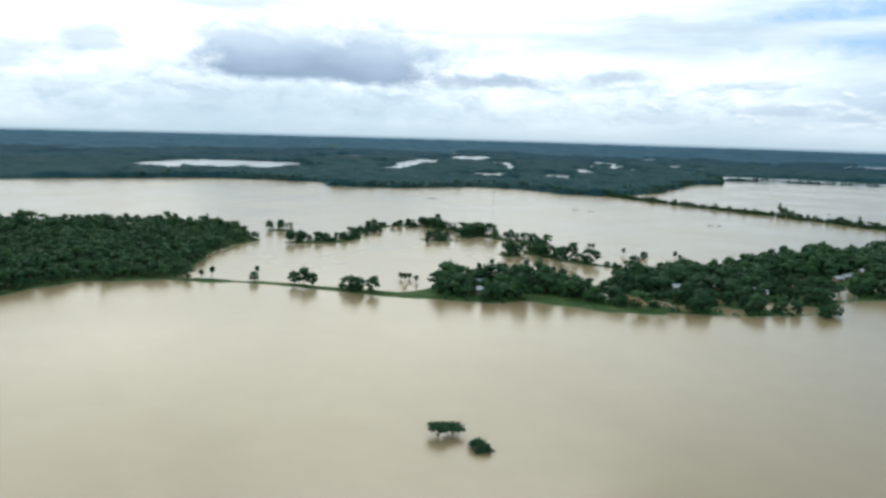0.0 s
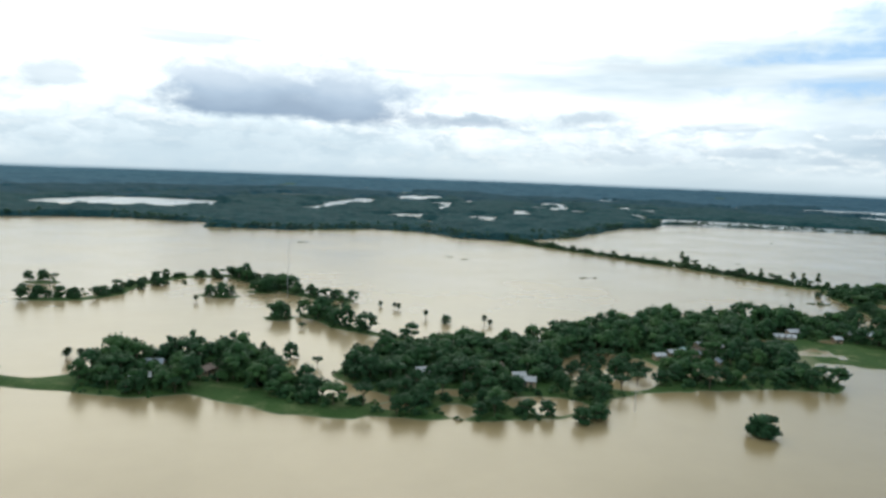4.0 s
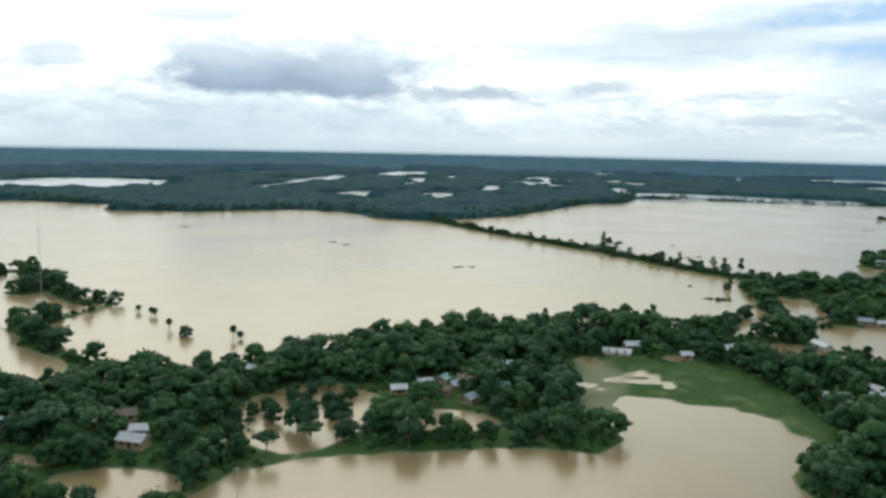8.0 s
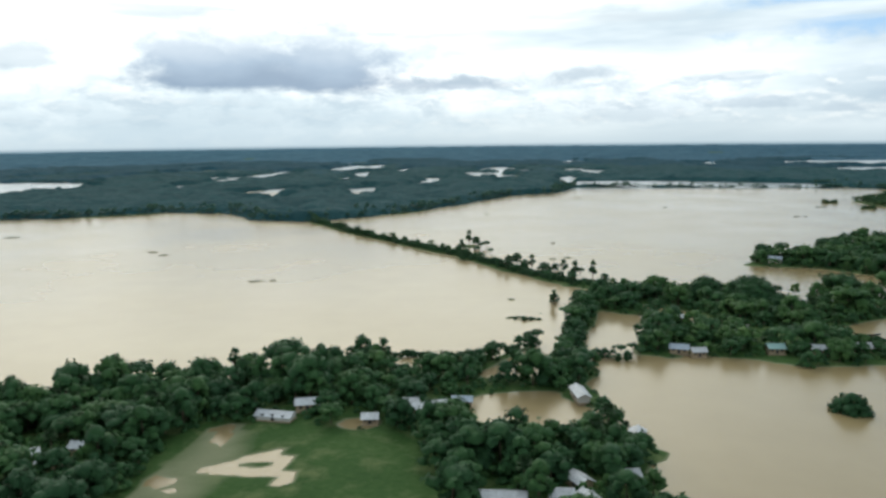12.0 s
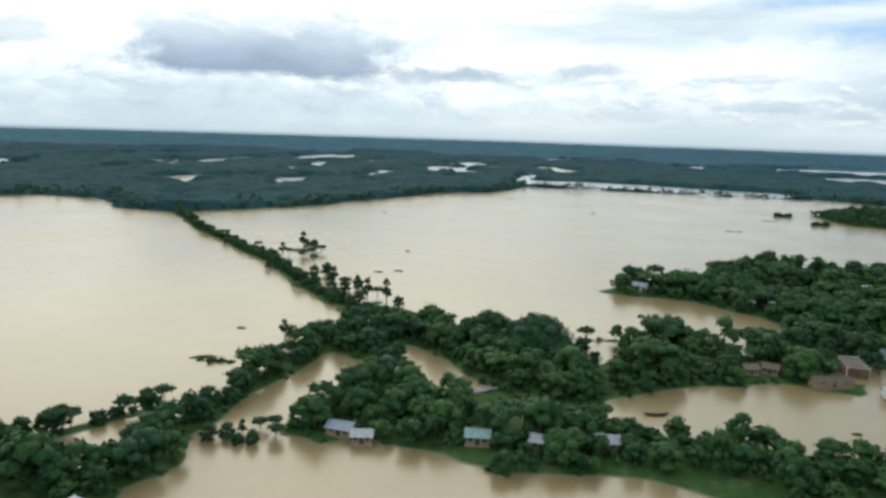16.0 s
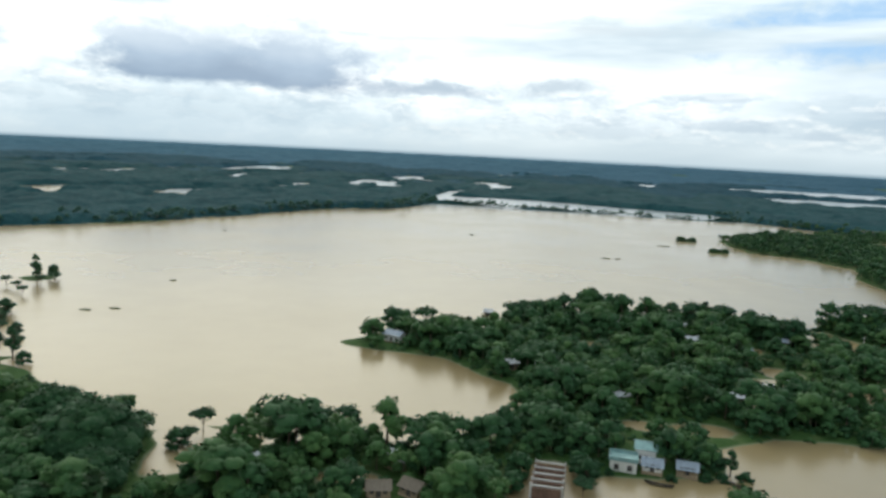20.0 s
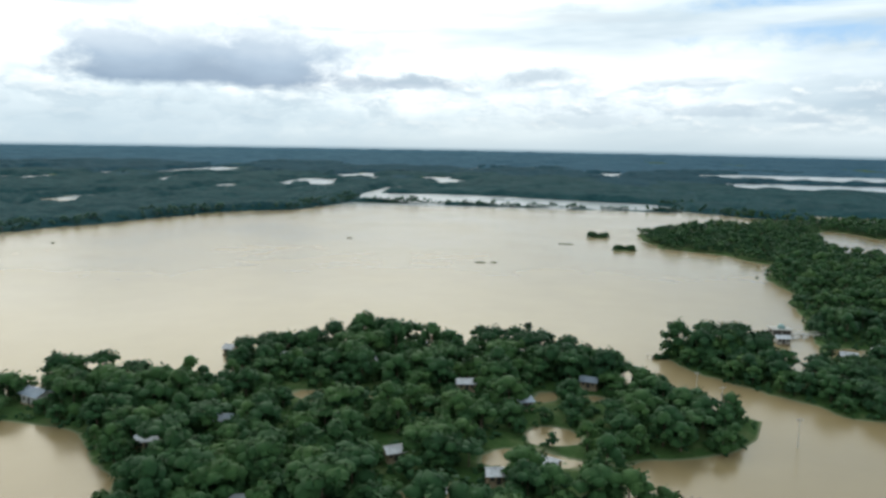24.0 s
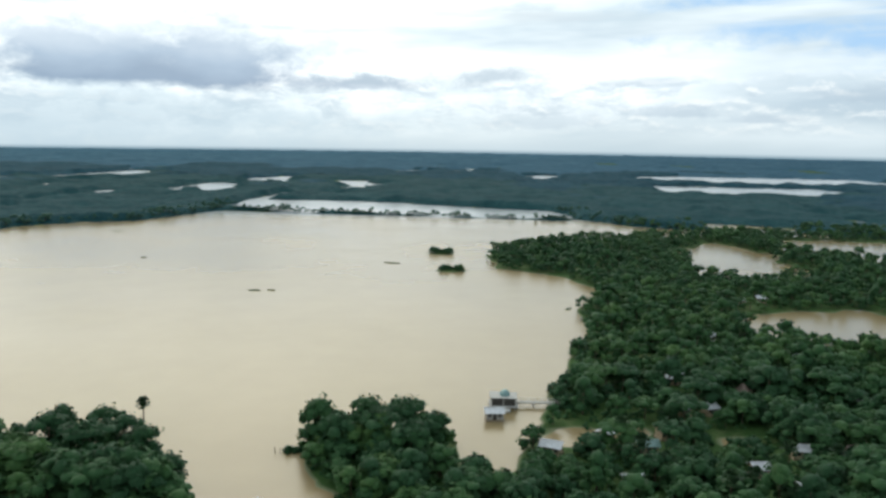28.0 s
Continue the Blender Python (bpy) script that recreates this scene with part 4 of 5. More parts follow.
# roofs of the hamlets: place, turn, length, roofing
SOUTH_ROOFS = [(106, 275, 20, 7, TIN), (113, 283, 25, 7, TIN), (118.5, 288, 70, 6, TIN_TEAL), (120, 277, -15, 8, THATCH), (125.5, 290, 8, 8, TIN_RUST), (123, 283, 40, 5, TIN_BLUE), (129, 271, 60, 6, TIN_BLUE), (138, 284, 15, 6, TIN_TEAL),
               (129, 303, 40, 6, TIN), (136.5, 300, 0, 6, TIN), (139, 309, 5, 8, TIN), (54, 285, 10, 7, TIN), (30, 232, -20, 7, TIN), (46, 228, 15, 7, TIN), (7, 214, 30, 6, TIN_RUST)]
NORTH_ROOFS = [(243, 297.5, 4, 14, TIN), (244.5, 291, -8, 9, TIN_RUST), (248, 285.5, -30, 8, TIN), (250.5, 280, -35, 7, TIN), (259, 307, -55, 7, TIN), (255, 300, 5, 7, TIN), (260.5, 299, -60, 6, TIN), (251.5, 294, 30, 4, TIN_BLUE), (268, 290, -60, 8, TIN),
               (264.5, 295, 20, 5, TIN_RUST), (274, 336, 80, 6, TIN), (270, 311, 15, 5, TIN), (204, 338, 10, 6, TIN), (213, 349, 10, 6, TIN), (227, 354, 5, 8, TIN_BLUE), (302, 456, 10, 9, TIN),
               (493, 575, 10, 6, TIN), (515, 592, -25, 8, TIN), (505, 584, 10, 7, TIN), (481, 591, 30, 6, TIN), (494, 664, 5, 8, TIN), (462, 658, 15, 6, TIN), (478, 655, -15, 6, TIN_BLUE), (470, 679, 20, 6, TIN), (491, 641, 10, 8, TIN),
               (429, 655, 20, 6, TIN), (409, 662, -10, 5, TIN), (508, 629, 30, 6, TIN_BLUE), (526, 650, -10, 7, TIN_BLUE), (435, 601, 15, 8, TIN_BLUE), (424, 586, 30, 7, TIN), (434, 586, 5, 5, TIN), (458, 563, 15, 8, TIN), (383, 509, 10, 6, TIN)]
EAST_ROOFS = [(627, 707, 60, 6, TIN), (642, 709, 20, 6, TIN_RUST), (636, 699, 5, 7, TIN_TEAL), (613, 695, -15, 7, TIN), (630, 679, 10, 6, TIN), (660, 690, 10, 7, TIN), (664, 681, -50, 7, TIN), (673, 702, 0, 8, TIN), (650, 727, 0, 5, TIN), (657, 728, 25, 5, TIN), (652, 754, 10, 8, TIN),
              (704, 878, 10, 7, TIN), (716, 886, 0, 6, TIN)]
for x, y, turn, long, roof in SOUTH_ROOFS + NORTH_ROOFS + EAST_ROOFS:
    put_house(x, y, turn, long * 0.86, 4.3, 2.0 if x < 300 else 2.5, roof, MUD_WALL, 1.0)

# hamlets under the trees
YARDS = [(30, 225, 25.5, 21, 4), (390, 495, 16.5, 10.5, 2), (700, 690, 30, 15, 4), (-82.5, 206, 22.5, 12, 4), (675, 780, 37.5, 52.5, 6)]
rng = random.Random(5)
for cx, cy, rx, ry, count in YARDS:
    tries = 0
    while count and tries < 200:
        tries += 1
        x, y = cx + rng.uniform(-rx, rx), cy + rng.uniform(-ry, ry)
        if float(land_depth(np.array([x]), np.array([y]))[0]) < 3.5 or any(math.hypot(x - px, y - py) < pr + 4 for px, py, pr in planted):
            continue
        put_house(x, y, rng.choice((0, 12, -15, 80, 95, 30)) + rng.uniform(-6, 6), rng.choice((7, 8, 9)), rng.choice((4.5, 5)), 2.6,
                  rng.choice((TIN, TIN, TIN, TIN, TIN_BLUE, TIN_TEAL, TIN_RUST, TIN_RUST)), rng.choice((MUD_WALL, MUD_WALL, MUD_WALL, WHITE_WALL)))
        count -= 1
house_spots = list(planted)

# ---------------------------------------------------------------- trees that stand apart
for x, y, s, form in ((-84.5, 25, 0.8, 3), (-81, 27, 0.78, 3), (-74, 19.5, 0.72, 1), (-72, 18.5, 0.55, 0)):
    tagged(plant("broadleaf_tree", x, y, s, form, drop=1.8), "ragged dark tree drowned to its crown, alone in the flood", "tree")
for x, y, s in ((122, 186, 1.75), (124, 185, 1.25), (120.4, 186.6, 1.2), (122.3, 183.8, 1.1)):
    tagged(plant("shrub", x, y, s, 0), "round bushy green tree standing alone in the flood", "tree")
for x, y, s in ((334, 363, 1.7), (336.5, 362, 1.2), (331.5, 363.5, 1.25), (334.5, 360.8, 1.15), (333, 365.5, 1.2)):
    tagged(plant("shrub", x, y, s, 0), "round bushy green tree standing alone in the flood", "tree")
for x, y in ((-34, 360), (-25, 355.5), (-22.5, 354), (-4.5, 334), (27, 327), (30, 327), (-127, 212), (-121.5, 214), (-238.5, 199), (-229, 196.5), (-224, 198), (-206, 213), (-130.5, 219), (-126, 220), (-135, 341), (-214.5, 330)):
    plant("palm_tree", x, y, rng.uniform(0.8, 1.0), drop=2.6)
for x, y, s in ((7.5, 325, 0.7), (-47, 239, 0.8), (-33, 230, 0.6), (-77, 315, 1.0), (-80, 312, 0.9), (-73, 310.5, 0.75), (-59, 293, 0.5), (-130.5, 363, 0.8), (-136.5, 361.5, 0.7), (-124.5, 364.5, 0.75),
                (-174, 192, 0.9), (-169.5, 191, 0.85), (-178.5, 190.5, 0.7), (-200, 193.5, 0.6), (67, 185, 0.8), (72, 189, 0.9), (352.5, 501, 0.7), (354, 504, 0.6), 
                (-251, 376.5, 0.8), (-259, 373.5, 0.8), (-244.5, 378, 0.7), (-112.5, 388, 0.85), (-118.5, 385.5, 0.7), (-107, 389, 0.7)):
    plant("broadleaf_tree", x, y, s)
for x, y, s in ((270, 407, 0.5), (273, 409, 0.42), (276, 412.5, 0.55), (280, 412, 0.5), (274.5, 403.5, 0.4), (277.5, 404.5, 0.45), (282, 408, 0.55), (267, 404, 0.55), (271.5, 404, 0.35)):
    tagged(plant("tall_tree" if s == 0.42 else "broadleaf_tree", x, y, s), "small round tree drowned to its crown between two ponds", "tree")
for x, y, s in ((236, 457, 0.7), (240, 457, 0.9), (243, 458, 1.0), (246, 458, 0.7), (246.5, 469, 0.5), (249, 475, 0.4)):
    plant("shrub", x, y, s, drop=0.6)
plant("tall_tree", 252, 486, 0.75)
plant("broadleaf_tree", 387, 523, 1.0)
plant("broadleaf_tree", 384, 514, 1.1)
plant("broadleaf_tree", 378, 511, 1.0)
plant("rain_tree", 338, 490, 1.15)
plant("rain_tree", 321, 501, 0.8)
plant("rain_tree", 347, 478, 0.7)
plant("broadleaf_tree", 354, 511, 0.8, 3)
# trees at the white house and the unfinished building
for x, y, s in ((446, 501, 0.62), (447, 507, 0.7), (445, 511, 0.55), (431, 499, 0.7), (432, 507, 0.8), (450, 521, 0.6), (467, 525, 0.6), (473, 522, 0.55), (477, 520, 0.5)):
    plant("broadleaf_tree", x, y, s)
plant("tall_tree", 480, 520, 0.62)
for x, y, s in ((449, 512, 0.6), (452, 513, 0.5), (466, 514, 0.6), (474, 516, 0.7), (478, 517, 0.6), (483, 519, 0.8)):
    plant("shrub", x, y, s)
plant("palm_tree", 506, 700, 1.05, 1)
# bushy islets off the eastern point
for cx, cy, rx, k0, k1 in ((546, 1013, 6.5, 0.75, 0.95), (560.5, 947, 6, 0.6, 0.75)):
    for k in range(17):
        dx = rx * (k / 8.0 - 1.0) + rng.uniform(-0.5, 0.5)
        plant("shrub", cx + dx, cy + rng.uniform(-1.8, 1.8), rng.uniform(k0, k1) * (0.7 + 0.75 * abs(dx) / rx))
# a flooded grove
for x, y, s in ((66, 244, 0.5), (72, 252, 0.6), (76, 246, 0.7), (88, 240, 0.9), (92, 252, 0.6), (80, 262, 0.5), (74, 268, 0.6), (84, 272, 0.7), (96, 246, 0.7), (90, 264, 0.5), (69, 258, 0.45), (84, 243, 0.95), (76, 262, 0.6), (80, 269, 0.7), (84, 257, 0.5), (87, 263, 0.6), (72, 277, 0.6), (90, 257, 0.5), (95, 254, 0.6), (82, 277, 0.6), (77, 281, 0.7), (91, 271, 0.7), (66, 268, 0.6), (91, 234, 0.9), (71, 241, 0.4), (68, 250, 0.5)):
    plant("broadleaf_tree", x, y, s)
# tall trees and palms over the villages
for x, y, s in ((-70, 214, 1.0), (-77, 220, 0.9), (-66, 226, 1.0), (-90, 222, 0.85), (-101, 216, 0.9), (-58, 208, 0.8), (-84, 229, 0.9), (-52, 222, 0.8), (150, 372, 0.9), (163, 378, 0.9), (197, 384, 0.95), (120, 352, 0.9)):
    plant("tall_tree", x, y, s)
spots = 0
while spots < 26:
    cx, cy, rx, ry = rng.choice(((80, 290, 90, 50), (320, 470, 45, 60), (470, 620, 90, 60), (620, 690, 60, 30), (-85, 215, 40, 20), (250, 320, 20, 20)))
    x, y = cx + rng.uniform(-rx, rx), cy + rng.uniform(-ry, ry)
    if float(land_depth(np.array([x]), np.array([y]))[0]) > 5.0 and max(float(inside_poly(np.array([x]), np.array([y]), lawn)[0]) for lawn in (FIELD, GREEN)) < -8 and not any(math.hypot(x - px, y - py) < pr for px, py, pr in house_spots):
        plant("palm_tree", x, y, rng.uniform(0.95, 1.25))
        spots += 1
# thick bushes on the western half of the ring
for k in range(46):
    q = rng.random()
    x, y = -225 + 68 * q + rng.uniform(-5, 5), 322 + 118 * q ** 1.6 + rng.uniform(-5, 5)
    plant(rng.choice(("shrub", "broadleaf_tree")), x, y, rng.uniform(0.5, 0.85))
# high trees on the points and the islet
for x, y, s in ((446, 474, 0.9), (452, 481, 0.9), (459, 476, 1.0), (465, 481, 0.9), (472, 487, 1.0), (480, 491, 1.0), (487, 492, 0.8), (462, 472, 0.8), (476, 483, 0.9),
                (420, 650, 1.1), (425, 659, 1.15), (432, 667, 1.1), (441, 674, 1.15), (421, 642, 1.0), (430, 660, 1.1), (436, 668, 1.0), (449, 678, 1.1), (456, 680, 1.05), (427, 652, 1.0), (376, 621, 1.1), (388, 624, 1.2), (399, 623, 1.1)):
    plant("broadleaf_tree", x, y, s)
for x, y, s in ((557, 691, 1.3), (567, 696, 1.4), (577, 697, 1.35), (584, 693, 1.2), (572, 688, 1.4), (563, 684, 1.3), (581, 684, 1.3), (496, 676, 1.3), (508, 672, 1.4), (520, 662, 1.3), (531, 653, 1.25)):
    plant("broadleaf_tree", x, y, s)
for k in range(16):
    plant("shrub", 232 + 2 * k + rng.uniform(-1, 1), 333 + rng.uniform(-4, 4), rng.uniform(0.7, 1.0))
for x, y, s in ((502, 688, 1.15), (511, 682, 1.2), (520, 675, 1.15), (530, 666, 1.1), (516, 679, 0.8), (490, 690, 1.0)):
    plant("broadleaf_tree", x, y, s)
for k in range(14):
    q = rng.random()
    plant("shrub", 74 + 18 * q + rng.uniform(-2.5, 2.5), 280 - 26 * q + rng.uniform(-3, 3), rng.uniform(0.5, 0.9))
# a drowned hedge and trees behind the village
for (ax, ay, ar), (bx, by, br) in zip(HEDGE, HEDGE[1:]):
    for k in range(9):
        q = (k + rng.random()) / 9
        plant("shrub", ax + (bx - ax) * q, ay + (by - ay) * q + rng.uniform(-0.8, 0.8), rng.uniform(0.45, 0.7))
for x, y, s in ((186, 396, 0.9), (190, 392, 0.7), (181, 399, 0.5), (175, 401, 0.45), (170, 399, 0.5), (160, 392, 0.7), (150, 386, 0.6)):
    plant("broadleaf_tree", x, y, s)
far_bushes = []
# trees on the dam and on the ring bank
for chain, gap, kinds in ((DAM, 1.35, ("broadleaf_tree", "shrub", "shrub", "shrub", "shrub", "shrub")), (RING, 3.4, ("broadleaf_tree", "shrub", "shrub", "shrub", "shrub", "palm_tree")),
                          (ARM_OUTER, 2.4, ("broadleaf_tree", "broadleaf_tree", "shrub")), (ARM_INNER, 9.0, ("broadleaf_tree", "broadleaf_tree", "palm_tree"))):
    for (ax, ay, ar), (bx, by, br) in zip(chain, chain[1:]):
        k = max(1, int(math.hypot(bx - ax, by - ay) / gap))
        for i in range(k):
            if rng.random() < 0.12:
                continue
            q = (i + rng.random()) / k
            x, y = ax + (bx - ax) * q + rng.uniform(-2.2, 2.2), ay + (by - ay) * q + rng.uniform(-2.2, 2.2)
            if any(math.hypot(x - px, y - py) < pr + 1.5 for px, py, pr in house_spots):
                continue
            kind = rng.choice(kinds)
            if chain is RING and x > -98:
                if rng.random() < 0.45:
                    plant("shrub", x, y, rng.uniform(0.3, 0.62))
                continue
            if kind == "shrub" and chain in (DAM, RING) and (y > 632 or x < -40):
                far_bushes.append((x, y, rng.uniform(0.75, 1.15)))
                continue
            plant(kind, x, y, rng.uniform(0.75, 1.15) if kind == "shrub" else rng.uniform(0.5, 0.75))
bush_leaves, bush_wood = [], []
for x, y, s in far_bushes:
    leaves, wood = SHRUB[rng.randrange(2)]
    a, z = rng.uniform(0, 6.28), max(height_at(x, y), -0.9)
    bush_leaves.append(placed(leaves, x, y, z, a, s, s))
    bush_wood.append(placed(wood, x, y, z, a, s, s))
bushes = tagged(new("bank_bushes"), "low green bushes in a row along the far banks", "bushes", kind="stuff")
for name, pieces, mat in (("crown", bush_leaves, LEAF), ("trunk", bush_wood, BARK)):
    ob = new(name, mesh_of(name, *joined(pieces), mat, False))
    ob.parent = bushes
    tagged(ob, kind="stuff")
# the taller stand half way along the dam, out in the water
for x, y, s in ((196.5, 655, 0.9), (192, 660, 1.0), (201, 651, 0.7), (204, 657, 0.8), (196.5, 666, 0.7), (229, 596, 0.8), (238.5, 577.5, 0.9), (234, 587, 0.6), (247.5, 566, 0.7), (210, 628.5, 0.6), (256.5, 556.5, 1.0), (262.5, 551, 0.9), (265.5, 556.5, 0.7),
                (166, 655, 0.7), (180, 640, 0.6), (190, 634, 0.9), (190, 643, 0.7), (200, 637, 0.6), (224, 591, 0.7), (227, 601, 0.6), (246, 572, 0.8), (252, 573, 0.6), (261, 545, 0.7), (272, 547, 0.9), (278, 544, 0.6), (195, 603, 0.5),
                (252, 492, 0.6)):
    plant("tall_tree" if s > 0.85 else "broadleaf_tree", x, y, s)

# ---------------------------------------------------------------- woods of the villages
GLADES = [(122, 276, 12, 6), (249, 285, 9, 9), (247, 333, 16, 6), (94, 227, 15, 6), (356, 480, 8, 7), (-120, 190, 12, 14), (546, 1013, 18, 13), (560.5, 947, 20, 10), (265, 508, 18, 5), (478, 541, 8, 7), (598, 681, 9, 7), (150, 285, 5, 7), (52, 222, 6, 5), (118, 283, 6, 4), (28, 228, 5, 5), (243, 293, 6, 6)]
LAWNS = [(395, 492, 6, 4), (660, 680, 7, 5), (700, 700, 7, 6), (640, 706, 6, 5), (-120, 181.5, 18, 6), (366, 602, 7, 6), (405, 520, 12, 4), (330, 409, 12, 5), (375, 406.5, 18, 7), (296, 480, 10.5, 4), (285, 529, 4.5, 9), (311, 450, 9, 4.5)]
CLEAR = GLADES + LAWNS
VIEWS = [(x, y) for x, y, *_ in SOUTH_ROOFS + NORTH_ROOFS + EAST_ROOFS if not 370 < x < 440] + [(236, 346), (243, 344), (250, 345), (258, 348)] + [(442, 627), (449, 627), (456, 628), (463, 629), (470, 630), (511, 633), (516, 634), (531, 643), (519, 606), (458, 542), (464, 548), (470, 544), (477, 549), (484, 544), (491, 546)]


def scatter(x0, x1, y0, y1, gap, inland, seed, keep=0.92):
    r = np.random.RandomState(seed)
    gx, gy = np.meshgrid(np.arange(x0, x1, gap), np.arange(y0, y1, gap))
    x = (gx + r.uniform(-0.45, 0.45, gx.shape) * gap).ravel()
    y = (gy + r.uniform(-0.45, 0.45, gx.shape) * gap).ravel()
    ok = (land_depth(x, y) > inland) & (r.rand(len(x)) < keep)
    for cx, cy, rx, ry in CLEAR:
        ok &= np.hypot((x - cx) / rx, (y - cy) / ry) > 1
    ok &= (inside_poly(x, y, FIELD) < -2.0) & (inside_poly(x, y, MEADOW) < -1.0) & (inside_poly(x, y, GREEN) < -1.0)
    if gap > 5:
        for cx, cy in VIEWS:
            ok &= np.hypot((x - cx) / (4.0 if cx < 290 else 3.8), (y - cy + 3.5) / (6.0 if cx < 290 else 5.0)) > 1
    return x[ok], y[ok], r


def grow_wood(name, label, x, y, r, kinds, leaf, spare=(), big=1.0, gap=1.3):
    """One joined stand of trees."""
    crowns, trunks = [], []
    zs = ground_height(x, y)
    pick = r.randint(0, len(kinds), len(x))
    size = r.uniform(0.62, 1.06, len(x)) * np.where(r.rand(len(x)) < 0.14, 1.2, 1.0) * (1 + 0.18 * smooth_noise(x, y, 35, 17))
    size *= np.where((x > 352) & (y < 442), np.minimum(big, 0.85), big) * np.clip(0.55 + land_depth(x, y) / 12, 0.60, 1.0)
    turn = r.rand(len(x)) * 6.28
    for i in range(len(x)):
        if any(math.hypot(x[i] - px, y[i] - py) < pr + gap for px, py, pr in spare):
            continue
        c, w = kinds[pick[i]]
        tall = size[i] * r.uniform(0.82, 1.06)
        crowns.append(placed(c, x[i], y[i], zs[i] - 0.2, turn[i], size[i], tall))
        trunks.append(placed(w, x[i], y[i], zs[i] - 0.2, turn[i], size[i], tall))
    top = tagged(new(name), label, "woodland", kind="stuff")
    tone = r.rand(len(crowns)) ** 1.3
    for part_name, pieces, mat in (("crown", crowns, leaf), ("trunk", trunks, BARK)):
        me = mesh_of(part_name, *joined(pieces), mat, False)
        if mat is not BARK:
            own = me.attributes.new("tree_tone", "FLOAT", "POINT")
            own.data.foreach_set("value", np.repeat(tone, [len(v) for v, _ in pieces]).astype(np.float32))
        ob = new(part_name, me)
        ob.parent = top
        tagged(ob, kind="stuff")
    return len(crowns)


x, y, r = scatter(-150, 288, 165, 530, 5.9, 1.1, 31)
edge = land_depth(x, y)
near_row = (edge < 5.5) & (x > -98) & (x < 180) & (y < 248)
for px, py in zip(x[near_row][:150], y[near_row][:150]):
    if not any(math.hypot(px - hx, py - hy) < hr for hx, hy, hr in house_spots):
        plant(rng.choice(("broadleaf_tree", "broadleaf_tree", "broadleaf_tree", "shrub", "bamboo_clump")), px, py, rng.uniform(0.6, 0.95))
rest = ~near_row
grow_wood("village_trees", "dense dark green homestead trees round the flooded houses", x[rest], y[rest], r, WOODS, LEAF, house_spots, 1.2, 2.2)
x, y, r = scatter(-150, 288, 165, 530, 4.8, 0.2, 51)
grow_wood("undergrowth", "low green undergrowth and bushes under the village trees", x, y, r, UNDER, LEAF, house_spots, 1.0, 0.0)
x, y, r = scatter(288, 585, 397.5, 694, 5.9, 1.1, 32)
grow_wood("village_trees", "dense dark green homestead trees on the lake peninsula", x, y, r, WOODS, LEAF, house_spots, 1.16)
x, y, r = scatter(288, 585, 397.5, 694, 4.9, 0.2, 52)
grow_wood("undergrowth", "low green undergrowth and bushes on the peninsula", x, y, r, UNDER, LEAF, house_spots, 1.0, 0.0)
x, y, r = scatter(-480, -232.5, 120, 382.5, 5.2, 1.0, 33)
grow_wood("village_trees", "dark green trees along the western shore", x, y, r, PLAIN_WOODS, LEAF)
x, y, r = scatter(544, 885, 637.5, 750, 6.6, 1.4, 34)
grow_wood("village_trees", "dense dark green trees of the eastern village", x, y, r, WOODS, LEAF, house_spots, 1.2)
x, y, r = scatter(555, 1170, 750, 1230, 6.4, 1.0, 35)
ahead = y < 900
grow_wood("village_trees", "dark green woods along the eastern shore", x[ahead], y[ahead], r, PLAIN_WOODS, LEAF, (), 1.1)
grow_wood("village_trees", "dark green woods behind the eastern shore", x[~ahead], y[~ahead], r, PLAIN_WOODS, LEAF, (), 1.0)
x, y, r = scatter(544, 760, 637.5, 830, 5.0, 0.2, 54)
grow_wood("undergrowth", "low green undergrowth and bushes along the eastern shore", x, y, r, UNDER, LEAF, house_spots, 1.0, 0.0)
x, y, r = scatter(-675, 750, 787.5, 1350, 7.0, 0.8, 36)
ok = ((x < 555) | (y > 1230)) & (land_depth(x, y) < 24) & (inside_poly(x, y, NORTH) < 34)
grow_wood("shore_trees", "line of dark trees on the far lake shore", x[ok], y[ok], r, FAR_WOODS, LEAF_HAZED)
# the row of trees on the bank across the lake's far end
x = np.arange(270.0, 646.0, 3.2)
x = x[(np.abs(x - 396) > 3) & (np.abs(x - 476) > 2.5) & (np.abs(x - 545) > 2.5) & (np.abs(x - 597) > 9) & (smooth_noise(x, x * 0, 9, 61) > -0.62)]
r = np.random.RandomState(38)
grow_wood("bank_trees", "row of dark trees on the bank across the lake", x, 1262.0 - 0.033 * (x - 390) + r.uniform(-1.5, 1.5, len(x)), r, PLAIN_WOODS, LEAF_HAZED, (), 1.05)


# the wooded plain beyond
def canopy(x, y):
    d = land_depth(x, y)
    r_far = np.clip((np.hypot(x - MID[0], y - MID[1]) - 700) / 2000, 0, 1)
    top = 6.6 + 2.2 * smooth_noise(x, y, 9.5, 41) * (1 - r_far) + 3.0 * smooth_noise(x, y, 27, 42) + 1.6 * smooth_noise(x, y, 90, 43) + 0.8 * smooth_noise(x, y, 260, 44) * r_far
    edge = np.maximum(inside_poly(x, y, NORTH) + 5, y - 1230)
    return far_rise(x, y) + np.where(d > 0, np.clip(d / 7, 0, 1) * np.clip(edge / 12, 0, 1) * top, -0.5)


def on_far_land(x, y):
    d = land_depth(x, y)
    return (d > 0) & ((inside_poly(x, y, NORTH) > -5) | (y > 1230)) & (y > 520)


def away(x, y):
    return np.hypot(x - MID[0], y - MID[1]) + 260 * smooth_noise(x, y, 210, 45) + 120 * smooth_noise(x, y, 70, 46)


def near_half(x, y):
    return on_far_land(x, y) & (away(x, y) < 1650)


